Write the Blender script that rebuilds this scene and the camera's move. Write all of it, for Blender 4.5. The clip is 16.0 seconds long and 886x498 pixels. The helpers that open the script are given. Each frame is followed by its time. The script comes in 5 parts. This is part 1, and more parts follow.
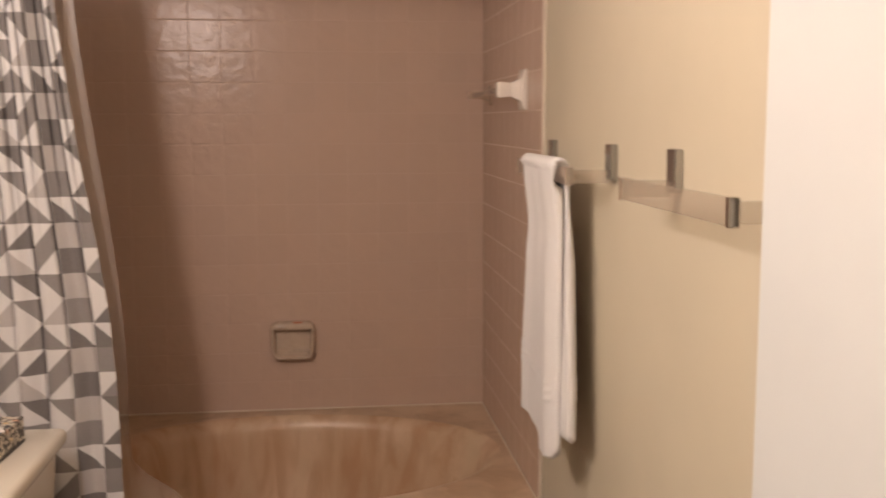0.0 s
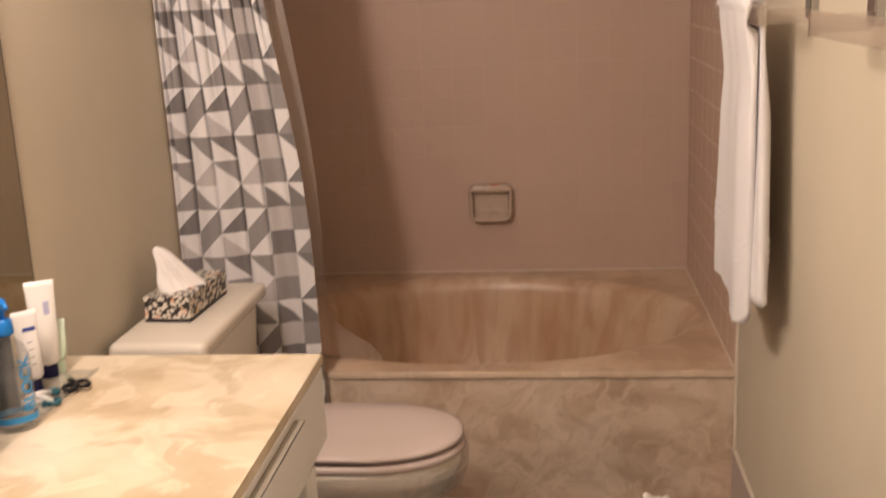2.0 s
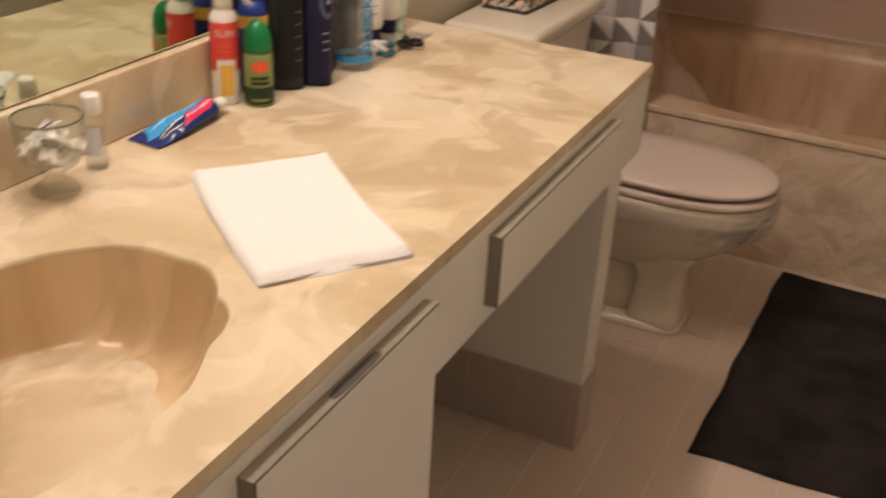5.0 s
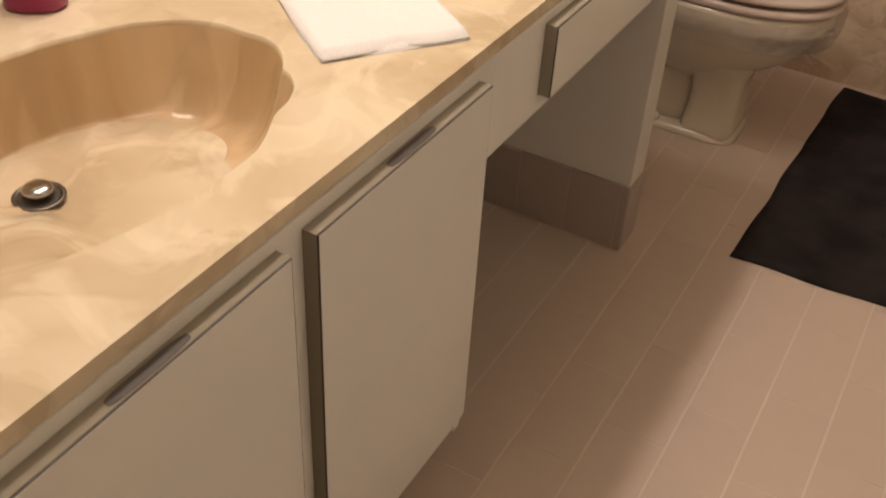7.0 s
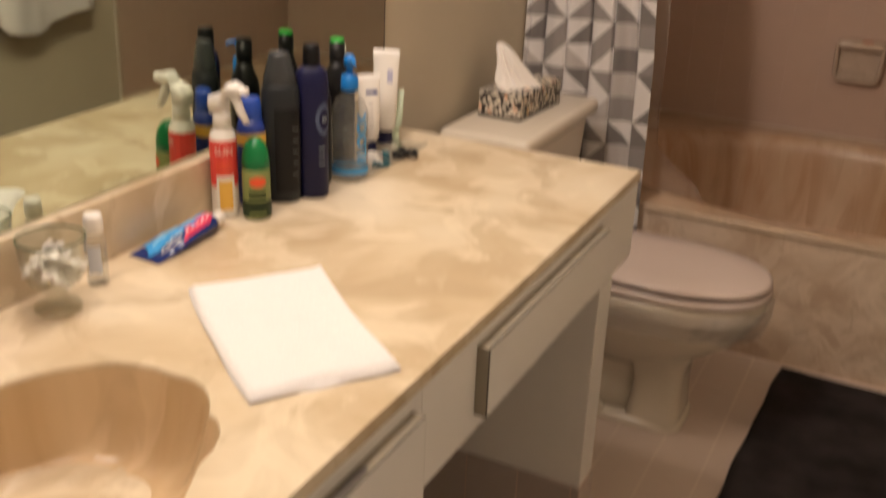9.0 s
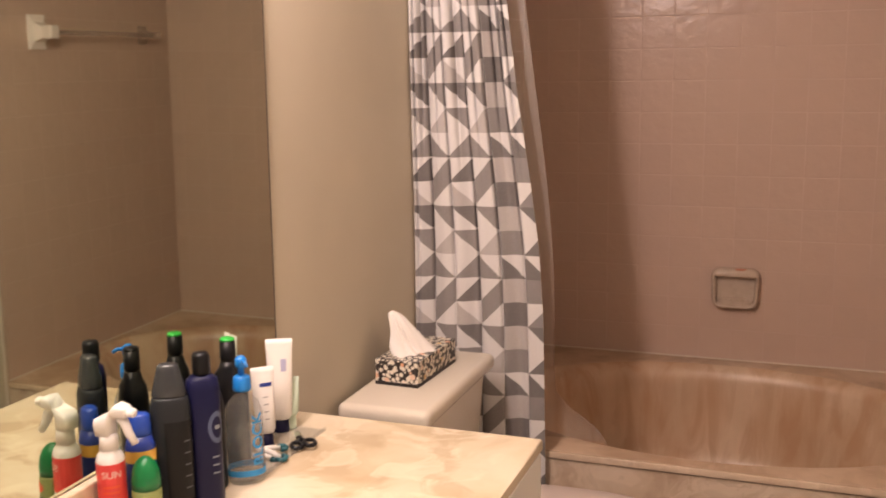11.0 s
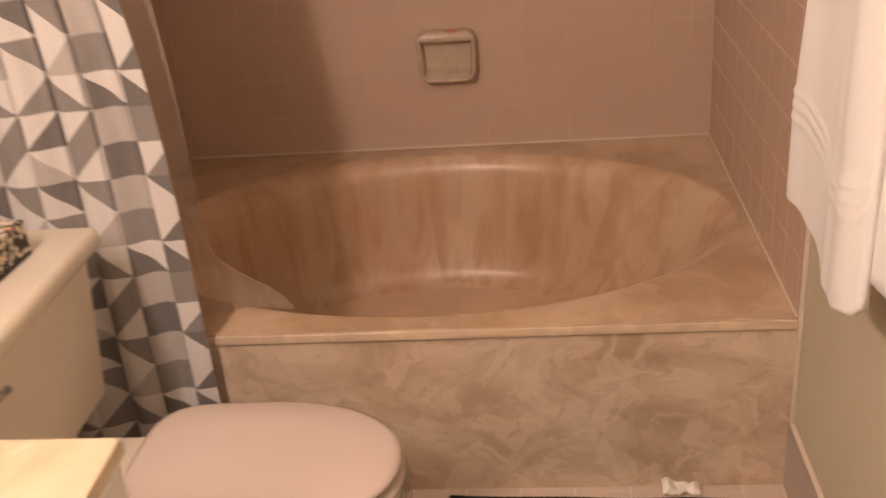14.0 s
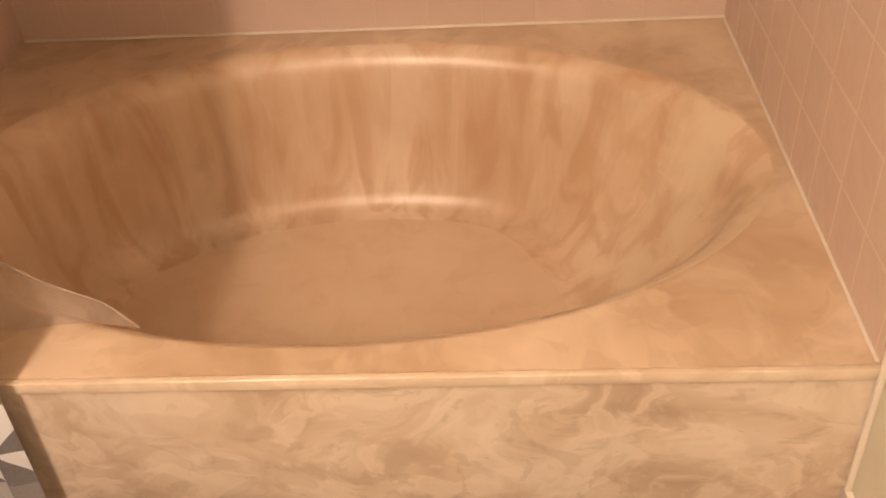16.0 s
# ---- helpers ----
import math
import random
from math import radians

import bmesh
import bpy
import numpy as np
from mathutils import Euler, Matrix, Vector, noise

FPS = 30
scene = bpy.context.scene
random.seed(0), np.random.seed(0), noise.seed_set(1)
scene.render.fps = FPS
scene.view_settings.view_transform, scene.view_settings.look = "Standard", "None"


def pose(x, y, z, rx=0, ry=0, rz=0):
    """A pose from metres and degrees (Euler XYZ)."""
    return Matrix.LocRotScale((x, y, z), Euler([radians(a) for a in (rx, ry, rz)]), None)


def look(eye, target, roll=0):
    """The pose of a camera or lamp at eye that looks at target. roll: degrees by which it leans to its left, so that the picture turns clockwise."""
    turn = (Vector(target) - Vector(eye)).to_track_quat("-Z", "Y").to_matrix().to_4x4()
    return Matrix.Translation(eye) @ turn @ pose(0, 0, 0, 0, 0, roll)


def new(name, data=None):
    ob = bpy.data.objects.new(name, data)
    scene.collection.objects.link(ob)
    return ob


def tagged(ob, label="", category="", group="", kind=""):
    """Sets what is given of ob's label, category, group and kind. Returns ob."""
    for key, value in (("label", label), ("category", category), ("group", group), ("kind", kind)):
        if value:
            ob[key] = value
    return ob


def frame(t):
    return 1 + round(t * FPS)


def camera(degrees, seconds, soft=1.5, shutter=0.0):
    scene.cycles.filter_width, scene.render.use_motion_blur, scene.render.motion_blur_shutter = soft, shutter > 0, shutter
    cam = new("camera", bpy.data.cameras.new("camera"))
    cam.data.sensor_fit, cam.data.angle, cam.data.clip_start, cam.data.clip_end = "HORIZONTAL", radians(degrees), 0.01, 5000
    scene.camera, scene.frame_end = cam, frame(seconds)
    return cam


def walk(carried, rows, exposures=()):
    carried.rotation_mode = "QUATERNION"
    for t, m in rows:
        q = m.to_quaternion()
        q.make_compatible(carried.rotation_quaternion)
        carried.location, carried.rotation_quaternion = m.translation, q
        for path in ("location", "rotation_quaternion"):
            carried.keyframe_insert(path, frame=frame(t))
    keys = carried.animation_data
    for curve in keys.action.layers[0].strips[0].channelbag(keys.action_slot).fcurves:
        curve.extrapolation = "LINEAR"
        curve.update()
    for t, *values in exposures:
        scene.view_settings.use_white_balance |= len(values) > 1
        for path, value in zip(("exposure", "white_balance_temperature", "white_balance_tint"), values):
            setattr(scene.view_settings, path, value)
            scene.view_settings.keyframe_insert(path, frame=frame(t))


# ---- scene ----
cam = camera(47.5, 16.0, soft=1.7, shutter=0.6)
# seconds, eye x y z, yaw to the left, pitch, roll
PATH = [
    (0, 0.913, -3.834, 1.507, -6.68, -7.19, -0.14),
    (0.5, 0.963, -3.776, 1.513, -1.61, -6.88, 0.58),
    (1, 0.978, -3.742, 1.502, 1.31, -7.70, -0.07),
    (1.5, 1.010, -3.733, 1.466, 4.06, -10.46, -1.29),
    (2, 1.027, -3.773, 1.465, 6.64, -14.30, -2.72),
    (2.5, 1.042, -3.790, 1.457, 8.72, -17.37, -3.29),
    (3, 1.052, -3.803, 1.452, 10.60, -20.10, -2.52),
    (3.5, 1.050, -3.812, 1.428, 12.85, -21.97, -0.86),
    (4, 1.032, -3.802, 1.392, 16.04, -23.73, 0.60),
    (4.5, 1.014, -3.779, 1.361, 20.31, -25.76, 2.08),
    (5, 1.003, -3.762, 1.336, 25.07, -27.80, 3.20),
    (5.2, 0.998, -3.757, 1.330, 26.90, -28.69, 3.60),
    (7.3, 1.048, -3.836, 1.327, 27.40, -38.97, 4.09),
    (7.5, 1.050, -3.838, 1.331, 26.89, -39.18, 4.34),
    (8, 1.051, -3.832, 1.341, 26.30, -36.92, 3.56),
    (8.5, 1.048, -3.805, 1.359, 26.26, -30.51, 2.88),
    (9, 1.038, -3.771, 1.385, 25.98, -22.84, 2.21),
    (9.2, 1.050, -3.776, 1.408, 26.12, -19.74, 2.17),
    (9.5, 1.041, -3.781, 1.440, 25.05, -15.74, 1.71),
    (9.7, 1.026, -3.784, 1.466, 24.31, -13.50, 1.67),
    (11.8, 1.049, -3.673, 1.513, 17.16, -10.01, -3.43),
    (12, 1.054, -3.656, 1.518, 16.00, -11.48, -4.17),
    (12.5, 1.013, -3.522, 1.526, 12.29, -15.66, -5.25),
    (13, 0.988, -3.308, 1.517, 9.72, -19.53, -5.61),
    (13.5, 1.022, -3.060, 1.480, 8.46, -22.92, -6.12),
    (14, 1.033, -2.796, 1.422, 6.36, -25.70, -4.93),
    (14.5, 1.029, -2.563, 1.367, 4.20, -27.98, -3.77),
    (15, 1.016, -2.348, 1.334, 2.66, -30.29, -2.63),
    (15.5, 1.033, -2.145, 1.334, 3.33, -34.05, -2.82),
    (16, 1.023, -2.023, 1.358, 3.95, -37.65, -3.82),
]


def head(x, y, z, yaw, pitch, roll):
    a, b = radians(yaw), radians(pitch)
    ahead = Vector((-math.sin(a) * math.cos(b), math.cos(a) * math.cos(b), math.sin(b)))
    eye = Vector((x, y, z))
    return look(eye, eye + ahead, roll)


walk(cam, [(t, head(*p)) for t, *p in PATH],
     exposures=[(0, -0.01, 6150, 12.5), (0.5, -0.06, 6150, 12.5), (1, -0.05, 6150, 13.5), (1.5, 0.21, 6150, 12.5), (2.5, 0.07, 6250, 14.5), (3.5, -0.16, 6300, 14.5), (4, -0.27, 6300, 13.5), (4.5, -0.42, 6350, 11.5), (5, -0.31, 6350, 9.5), (7.5, -0.26, 6350, 9.5), (8.2, -0.27, 6350, 9), (9, -0.25, 6350, 9), (9.5, -0.22, 6350, 13.5), (10.5, 0.15, 6350, 15.5), (11.9, 0.36, 6150, 26.5),
                (12.5, 0.25, 6450, 24.5), (13, 0.33, 6650, 22.5), (13.5, 0.34, 6850, 23), (14, 0.42, 6950, 19.5), (14.5, 0.55, 6950, 17.5), (15, 0.95, 6850, 14), (15.5, 1.1, 6850, 10.2), (16, 1.27, 7050, 12.2)])


# ---------------------------------------------------------------- sizes
W = 1.524            # face of the east wall
WX = -0.02           # face of the west wall
DECK = 0.403         # tub deck
TUB = 1.056          # depth of the tub deck from the back wall
BASE = 0.162         # tile base
HC = 0.775           # worktop
CX = 0.557           # worktop front edge
FRONT = 0.579        # faces of doors and drawer
CEIL = 2.44
SOUTH = -4.35
TPX, TPZ = 0.1148, 0.1135   # wall tile pitch

# ---------------------------------------------------------------- light
world = bpy.data.worlds.new("world")
scene.world = world
world.use_nodes = True
world.node_tree.nodes["Background"].inputs["Color"].default_value = (0.9, 0.75, 0.6, 1)
world.node_tree.nodes["Background"].inputs["Strength"].default_value = 0.005


def bulb(x, y, z, watts, radius, colour):
    d = bpy.data.lights.new("bulb_light", "POINT")
    d.energy, d.shadow_soft_size, d.color = watts, radius, colour
    ob = new("bulb_light", d)
    ob.location = (x, y, z)
    return ob


LAMP = (1.0, 0.815, 0.705)
BULBS = (-2.27, -2.58, -2.9, -3.22)
for by in BULBS:
    bulb(0.13, by, 2.08, 16.3, 0.05, LAMP)


# ---------------------------------------------------------------- materials
def mat(name, colour, rough=0.5, metal=0.0, spec=0.5):
    m = bpy.data.materials.new(name)
    m.use_nodes = True
    b = m.node_tree.nodes["Principled BSDF"]
    b.inputs["Base Color"].default_value = (*colour, 1)
    b.inputs["Roughness"].default_value = rough
    b.inputs["Metallic"].default_value = metal
    b.inputs["Specular IOR Level"].default_value = spec
    return m


def nodes(m):
    return m.node_tree.nodes, m.node_tree.links, m.node_tree.nodes["Principled BSDF"]


def tex(m, kind, scale, detail=4.0, distort=0.0, coords="Object", stretch=None):
    n, l, _ = nodes(m)
    c = n.new("ShaderNodeTexCoord")
    out = c.outputs[coords]
    if stretch:
        mp = n.new("ShaderNodeMapping")
        mp.inputs["Scale"].default_value = stretch
        l.new(out, mp.inputs["Vector"])
        out = mp.outputs[0]
    t = n.new(kind)
    t.inputs["Scale"].default_value = scale
    if kind == "ShaderNodeTexNoise":
        t.inputs["Detail"].default_value = detail
        t.inputs["Distortion"].default_value = distort
    l.new(out, t.inputs["Vector"])
    return t


def ramp(m, socket, stops):
    n, l, _ = nodes(m)
    r = n.new("ShaderNodeValToRGB")
    e = r.color_ramp.elements
    while len(e) < len(stops):
        e.new(0.5)
    for el, (p, c) in zip(e, stops):
        el.position, el.color = p, (*c, 1)
    l.new(socket, r.inputs[0])
    return r.outputs[0]


def mix(m, fac, a, b, mode="MIX"):
    n, l, _ = nodes(m)
    x = n.new("ShaderNodeMix")
    x.data_type, x.blend_type = "RGBA", mode
    for key, v in ((0, fac), (6, a), (7, b)):
        if hasattr(v, "is_output"):
            l.new(v, x.inputs[key])
        else:
            x.inputs[key].default_value = v if key == 0 else (*v, 1)
    return x.outputs[2]


def bump(m, socket, strength, distance=0.002):
    n, l, b = nodes(m)
    u = n.new("ShaderNodeBump")
    u.inputs["Strength"].default_value, u.inputs["Distance"].default_value = strength, distance
    l.new(socket, u.inputs["Height"])
    l.new(u.outputs[0], b.inputs["Normal"])


def base(m, socket):
    n, l, b = nodes(m)
    l.new(socket, b.inputs["Base Color"])


def painted(name, colour, rough=0.55):
    m = mat(name, colour, rough, spec=0.3)
    big = tex(m, "ShaderNodeTexNoise", 2.2, 3).outputs["Fac"]
    dark = tuple(c * 0.93 for c in colour)
    base(m, ramp(m, big, [(0.35, dark), (0.65, colour)]))
    bump(m, tex(m, "ShaderNodeTexNoise", 160, 3).outputs["Fac"], 0.12, 0.001)
    return m


def marble(name, light, mid, dark, scale, rough, stretch=(1, 1, 1), swoosh=0.55, smudge=0.4, streak=0.0, fleck=0.0):
    """Cultured marble: soft clouds under one-sided brush strokes, pale and dark."""
    m = mat(name, mid, rough, spec=0.5)
    n, l, b = nodes(m)
    warp = tex(m, "ShaderNodeTexNoise", scale * 0.5, 2.0, 0.4, stretch=stretch)
    c = n.new("ShaderNodeTexCoord")
    mp = n.new("ShaderNodeMapping")
    mp.inputs["Scale"].default_value = stretch
    l.new(c.outputs["Object"], mp.inputs["Vector"])
    add = n.new("ShaderNodeVectorMath")
    add.operation = "MULTIPLY_ADD"
    add.inputs[1].default_value = (0.22, 0.22, 0.22)
    l.new(warp.outputs["Color"], add.inputs[0])
    l.new(mp.outputs[0], add.inputs[2])

    def layer(k, detail, distort, off):
        mv = n.new("ShaderNodeMapping")
        mv.inputs["Location"].default_value = (off, off * 0.7, off * 1.3)
        l.new(add.outputs[0], mv.inputs["Vector"])
        t = n.new("ShaderNodeTexNoise")
        t.inputs["Scale"].default_value = scale * k
        t.inputs["Detail"].default_value = detail
        t.inputs["Distortion"].default_value = distort
        l.new(mv.outputs[0], t.inputs["Vector"])
        return t.outputs["Fac"]

    def faded(socket, k):
        x = n.new("ShaderNodeMath")
        x.operation = "MULTIPLY"
        x.inputs[1].default_value = k
        l.new(socket, x.inputs[0])
        return x.outputs[0]

    cloud = ramp(m, layer(0.8, 4.0, 0.3, 0.0), [(0.34, dark), (0.48, mid), (0.62, light)])
    stroke = ramp(m, layer(1.5, 4.0, 0.7, 3.1), [(0.515, (0, 0, 0)), (0.585, (1, 1, 1)), (0.74, (0.45, 0.45, 0.45))])
    shade = ramp(m, layer(1.3, 4.5, 0.7, 7.7), [(0.32, (0.9, 0.9, 0.9)), (0.39, (1, 1, 1)), (0.47, (0, 0, 0))])
    pale = tuple(min(1, x * 1.10 + 0.02) for x in light)
    col = mix(m, faded(shade, smudge), cloud, tuple(x * 0.94 for x in dark))
    col = mix(m, faded(stroke, swoosh), col, pale)
    if fleck:
        # small torn scraps of darker and paler resin
        torn = layer(3.0, 3.0, 0.5, 12.3)
        col = mix(m, faded(ramp(m, torn, [(0.595, (0, 0, 0)), (0.63, (1, 1, 1))]), fleck), col, tuple(x * 0.82 for x in dark))
        col = mix(m, faded(ramp(m, torn, [(0.36, (1, 1, 1)), (0.40, (0, 0, 0))]), 0.8 * fleck), col, pale)
    if streak:
        # pigment drawn down the sides of the mould, and broad grey-tan and rusty drifts
        drift = tex(m, "ShaderNodeTexNoise", 2.6, 3.0, 0.5, stretch=(1, 1, 0.4))
        col = mix(m, faded(ramp(m, drift.outputs["Fac"], [(0.42, (1, 1, 1)), (0.54, (0, 0, 0))]), 0.6 * streak), col, (0.60, 0.48, 0.325))
        col = mix(m, faded(ramp(m, drift.outputs["Fac"], [(0.52, (0, 0, 0)), (0.62, (1, 1, 1))]), 0.55 * streak), col, (0.52, 0.345, 0.215))
        run = tex(m, "ShaderNodeTexNoise", 12.0, 4.0, 0.9, stretch=(1, 1, 0.10))
        col = mix(m, faded(ramp(m, run.outputs["Fac"], [(0.50, (0, 0, 0)), (0.62, (1, 1, 1))]), 0.48 * streak), col, (0.44, 0.255, 0.14))
        col = mix(m, faded(ramp(m, run.outputs["Fac"], [(0.36, (1, 1, 1)), (0.46, (0, 0, 0))]), 0.45 * streak), col, (0.64, 0.50, 0.35))
    base(m, col)
    return m


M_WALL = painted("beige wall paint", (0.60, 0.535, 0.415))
# Darker copy of M_WALL: the rear's dimness is put into the colour.
M_BACK = painted("dimmed beige rear wall", (0.50, 0.44, 0.35))
M_CEIL = painted("ceiling paint", (0.57, 0.53, 0.47))
M_WHITE = painted("white gloss paint", (0.64, 0.655, 0.665), 0.35)
M_GROUT = painted("pinkish grout", (0.568, 0.427, 0.343), 0.6)
M_CAULK = mat("white caulk", (0.68, 0.60, 0.50), 0.5)


def tile_mat(name, colour, rough, wavy):
    m = mat(name, colour, rough, spec=0.22)
    n, l, b = nodes(m)
    info = n.new("ShaderNodeObjectInfo")
    tint = ramp(m, info.outputs["Random"], [(0.0, tuple(c * 0.98 for c in colour)), (1.0, tuple(c * 1.02 for c in colour))])
    spots = tex(m, "ShaderNodeTexNoise", 18, 4, coords="Object").outputs["Fac"]
    base(m, mix(m, 0.25, tint, ramp(m, spots, [(0.3, tuple(c * 0.9 for c in colour)), (0.7, colour)])))
    if wavy:
        geo = n.new("ShaderNodeNewGeometry")
        w = n.new("ShaderNodeTexNoise")
        w.inputs["Scale"].default_value, w.inputs["Detail"].default_value = wavy, 2.0
        l.new(geo.outputs["Position"], w.inputs["Vector"])
        bump(m, w.outputs["Fac"], 0.5, 0.004)
    return m


M_TILE = tile_mat("pink-tan glazed tile", (0.55, 0.412, 0.33), 0.24, 26)
M_FLOOR = tile_mat("beige floor tile", (0.60, 0.495, 0.42), 0.42, 0)
M_BASE = tile_mat("beige base tile", (0.44, 0.37, 0.33), 0.35, 0)
M_FGROUT = painted("floor grout", (0.715, 0.612, 0.51), 0.85)
M_COUNTER = marble("cream cultured marble", (0.70, 0.605, 0.45), (0.64, 0.53, 0.37), (0.53, 0.415, 0.27), 5.2, 0.25, stretch=(1, 1, 1), swoosh=0.55, smudge=0.68)
# Browner copy of the worktop marble; the bowl's shade is put into its colour.
M_BOWL = marble("tan streaked marble with bowl shade", (0.69, 0.53, 0.345), (0.62, 0.455, 0.275), (0.52, 0.365, 0.21), 6.2, 0.22, stretch=(1, 1, 0.3), swoosh=0.45, smudge=0.45)
# Paler than M_DECK, partly own pattern, partly the basin's stronger light painted in.
M_TUB = marble("tan cultured marble", (0.68, 0.52, 0.375), (0.61, 0.447, 0.307), (0.50, 0.34, 0.22), 4.6, 0.35, stretch=(1, 1, 0.45), swoosh=0.28, smudge=0.36, streak=1.05, fleck=0.18)
M_PAN = marble("plain rosy tan cultured marble", (0.63, 0.47, 0.325), (0.60, 0.435, 0.295), (0.55, 0.385, 0.255), 3.2, 0.30, swoosh=0.12, smudge=0.18, streak=0.3)
M_DECK = marble("brown cultured marble", (0.64, 0.49, 0.35), (0.55, 0.40, 0.27), (0.44, 0.30, 0.19), 4.6, 0.30, swoosh=0.32, smudge=0.45, fleck=0.2)
M_APRON = marble("grey-tan cultured marble", (0.64, 0.525, 0.41), (0.56, 0.435, 0.325), (0.46, 0.34, 0.245), 7.5, 0.25, stretch=(1, 1, 1.2), swoosh=0.5, smudge=0.42, fleck=0.28)
M_NOSE = marble("pale tan cultured marble", (0.66, 0.53, 0.40), (0.62, 0.49, 0.36), (0.56, 0.43, 0.31), 6.5, 0.2)
M_MIRROR = mat("mirror", (0.645, 0.70, 0.58), 0.02, 1.0)
M_DARK = mat("dark edge", (0.06, 0.05, 0.04), 0.5)
M_LAMI = painted("cream laminate", (0.785, 0.765, 0.72), 0.4)
M_EDGE = mat("olive-grey edge band", (0.28, 0.25, 0.195), 0.8, spec=0.15)
M_PORC = mat("white porcelain", (0.70, 0.64, 0.535), 0.12)
M_SEAT = mat("pinkish plastic seat", (0.61, 0.515, 0.465), 0.25)
M_PLATE = mat("dark chrome", (0.44, 0.44, 0.44), 0.18, 1.0)
M_CHROME = mat("chrome", (0.75, 0.73, 0.70), 0.12, 1.0)


def terry(name, colour):
    m = mat(name, colour, 0.95, spec=0.1)
    f = tex(m, "ShaderNodeTexNoise", 420, 3).outputs["Fac"]
    base(m, ramp(m, f, [(0.3, tuple(c * 0.92 for c in colour)), (0.7, colour)]))
    bump(m, f, 0.35, 0.002)
    return m


M_TERRY = terry("white terry", (0.79, 0.77, 0.775))
M_MAT = terry("charcoal pile", (0.035, 0.032, 0.034))
worn = tex(M_MAT, "ShaderNodeTexNoise", 9, 5).outputs["Fac"]
base(M_MAT, ramp(M_MAT, worn, [(0.35, (0.017, 0.014, 0.0135)), (0.65, (0.034, 0.029, 0.028))]))


def glassy(name, colour, body, rough=0.05, gloss=0.6, skin=0.035):
    """Clear plastic or thin glass: see-through, a little body colour, and a skin that mirrors at a slant."""
    m = mat(name, colour, 0.6, spec=0.0)
    n, l, b = nodes(m)
    t = n.new("ShaderNodeBsdfTransparent")
    t.inputs[0].default_value = (*[0.86 + 0.14 * c for c in colour], 1)
    mx = n.new("ShaderNodeMixShader")
    mx.inputs[0].default_value = body
    l.new(t.outputs[0], mx.inputs[1])
    l.new(b.outputs[0], mx.inputs[2])
    g = n.new("ShaderNodeBsdfGlossy")
    g.inputs["Roughness"].default_value = rough
    lw = n.new("ShaderNodeLayerWeight")
    lw.inputs["Blend"].default_value = 0.5
    p = n.new("ShaderNodeMath")
    p.operation = "POWER"
    p.inputs[1].default_value = 3.0
    l.new(lw.outputs["Facing"], p.inputs[0])
    k = n.new("ShaderNodeMath")
    k.operation = "MULTIPLY_ADD"
    k.inputs[1].default_value, k.inputs[2].default_value = gloss, skin
    l.new(p.outputs[0], k.inputs[0])
    top = n.new("ShaderNodeMixShader")
    l.new(k.outputs[0], top.inputs[0])
    l.new(mx.outputs[0], top.inputs[1])
    l.new(g.outputs[0], top.inputs[2])
    l.new(top.outputs[0], n["Material Output"].inputs["Surface"])
    return m


M_ACRYL = glassy("clear acrylic", (0.66, 0.57, 0.47), 0.16, 0.12)
M_LINER = glassy("clear vinyl liner", (0.86, 0.78, 0.70), 0.20, 0.4, 0.25)


# ---------------------------------------------------------------- building helpers
def thing(name, label, category, group="", kind="", at=(0, 0, 0)):
    ob = new(name)
    ob.location = at
    return tagged(ob, label, category, group, kind)


def mesh_of(name, bm, material, smooth=False):
    bm.normal_update()
    me = bpy.data.meshes.new(name)
    bm.to_mesh(me)
    bm.free()
    me.materials.append(material)
    if smooth:
        me.polygons.foreach_set("use_smooth", [True] * len(me.polygons))
    return me


def part(name, bm, material, parent=None, label="", smooth=False):
    ob = new(name, mesh_of(name, bm, material, smooth))
    ob.parent = parent
    if label:
        ob["label"] = label
    return ob


def solo(name, bm, material, label, category, kind="", group="", smooth=False):
    return tagged(part(name, bm, material, smooth=smooth), label, category, group, kind)


def box(x0, x1, y0, y1, z0, z1, bevel=0.0, seg=2, bm=None):
    own = bmesh.new()
    bmesh.ops.create_cube(own, size=1)
    for v in own.verts:
        v.co = Vector(((x0 + x1) / 2 + v.co.x * (x1 - x0), (y0 + y1) / 2 + v.co.y * (y1 - y0), (z0 + z1) / 2 + v.co.z * (z1 - z0)))
    if bevel:
        bmesh.ops.bevel(own, geom=own.edges[:], offset=bevel, segments=seg, profile=0.5, affect="EDGES")
    if bm is None:
        return own
    me = bpy.data.meshes.new("joined")
    own.to_mesh(me)
    own.free()
    bm.from_mesh(me)
    bpy.data.meshes.remove(me)
    return bm


def rings(loops, close_start=True, close_end=True, bm=None):
    """A skin over closed loops of points of equal count."""
    bm = bm or bmesh.new()
    rows = [[bm.verts.new(p) for p in loop] for loop in loops]
    n = len(rows[0])
    for a, b in zip(rows, rows[1:]):
        for i in range(n):
            bm.faces.new((a[i], a[(i + 1) % n], b[(i + 1) % n], b[i]))
    if close_start:
        bm.faces.new(list(reversed(rows[0])))
    if close_end:
        bm.faces.new(rows[-1])
    bmesh.ops.recalc_face_normals(bm, faces=bm.faces[:])
    return bm


def oval(cx, cy, z, rx, ry, n=32, power=2.0):
    out = []
    for i in range(n):
        a = 2 * math.pi * i / n
        c, s = math.cos(a), math.sin(a)
        out.append((cx + rx * math.copysign(abs(c) ** (2 / power), c), cy + ry * math.copysign(abs(s) ** (2 / power), s), z))
    return out


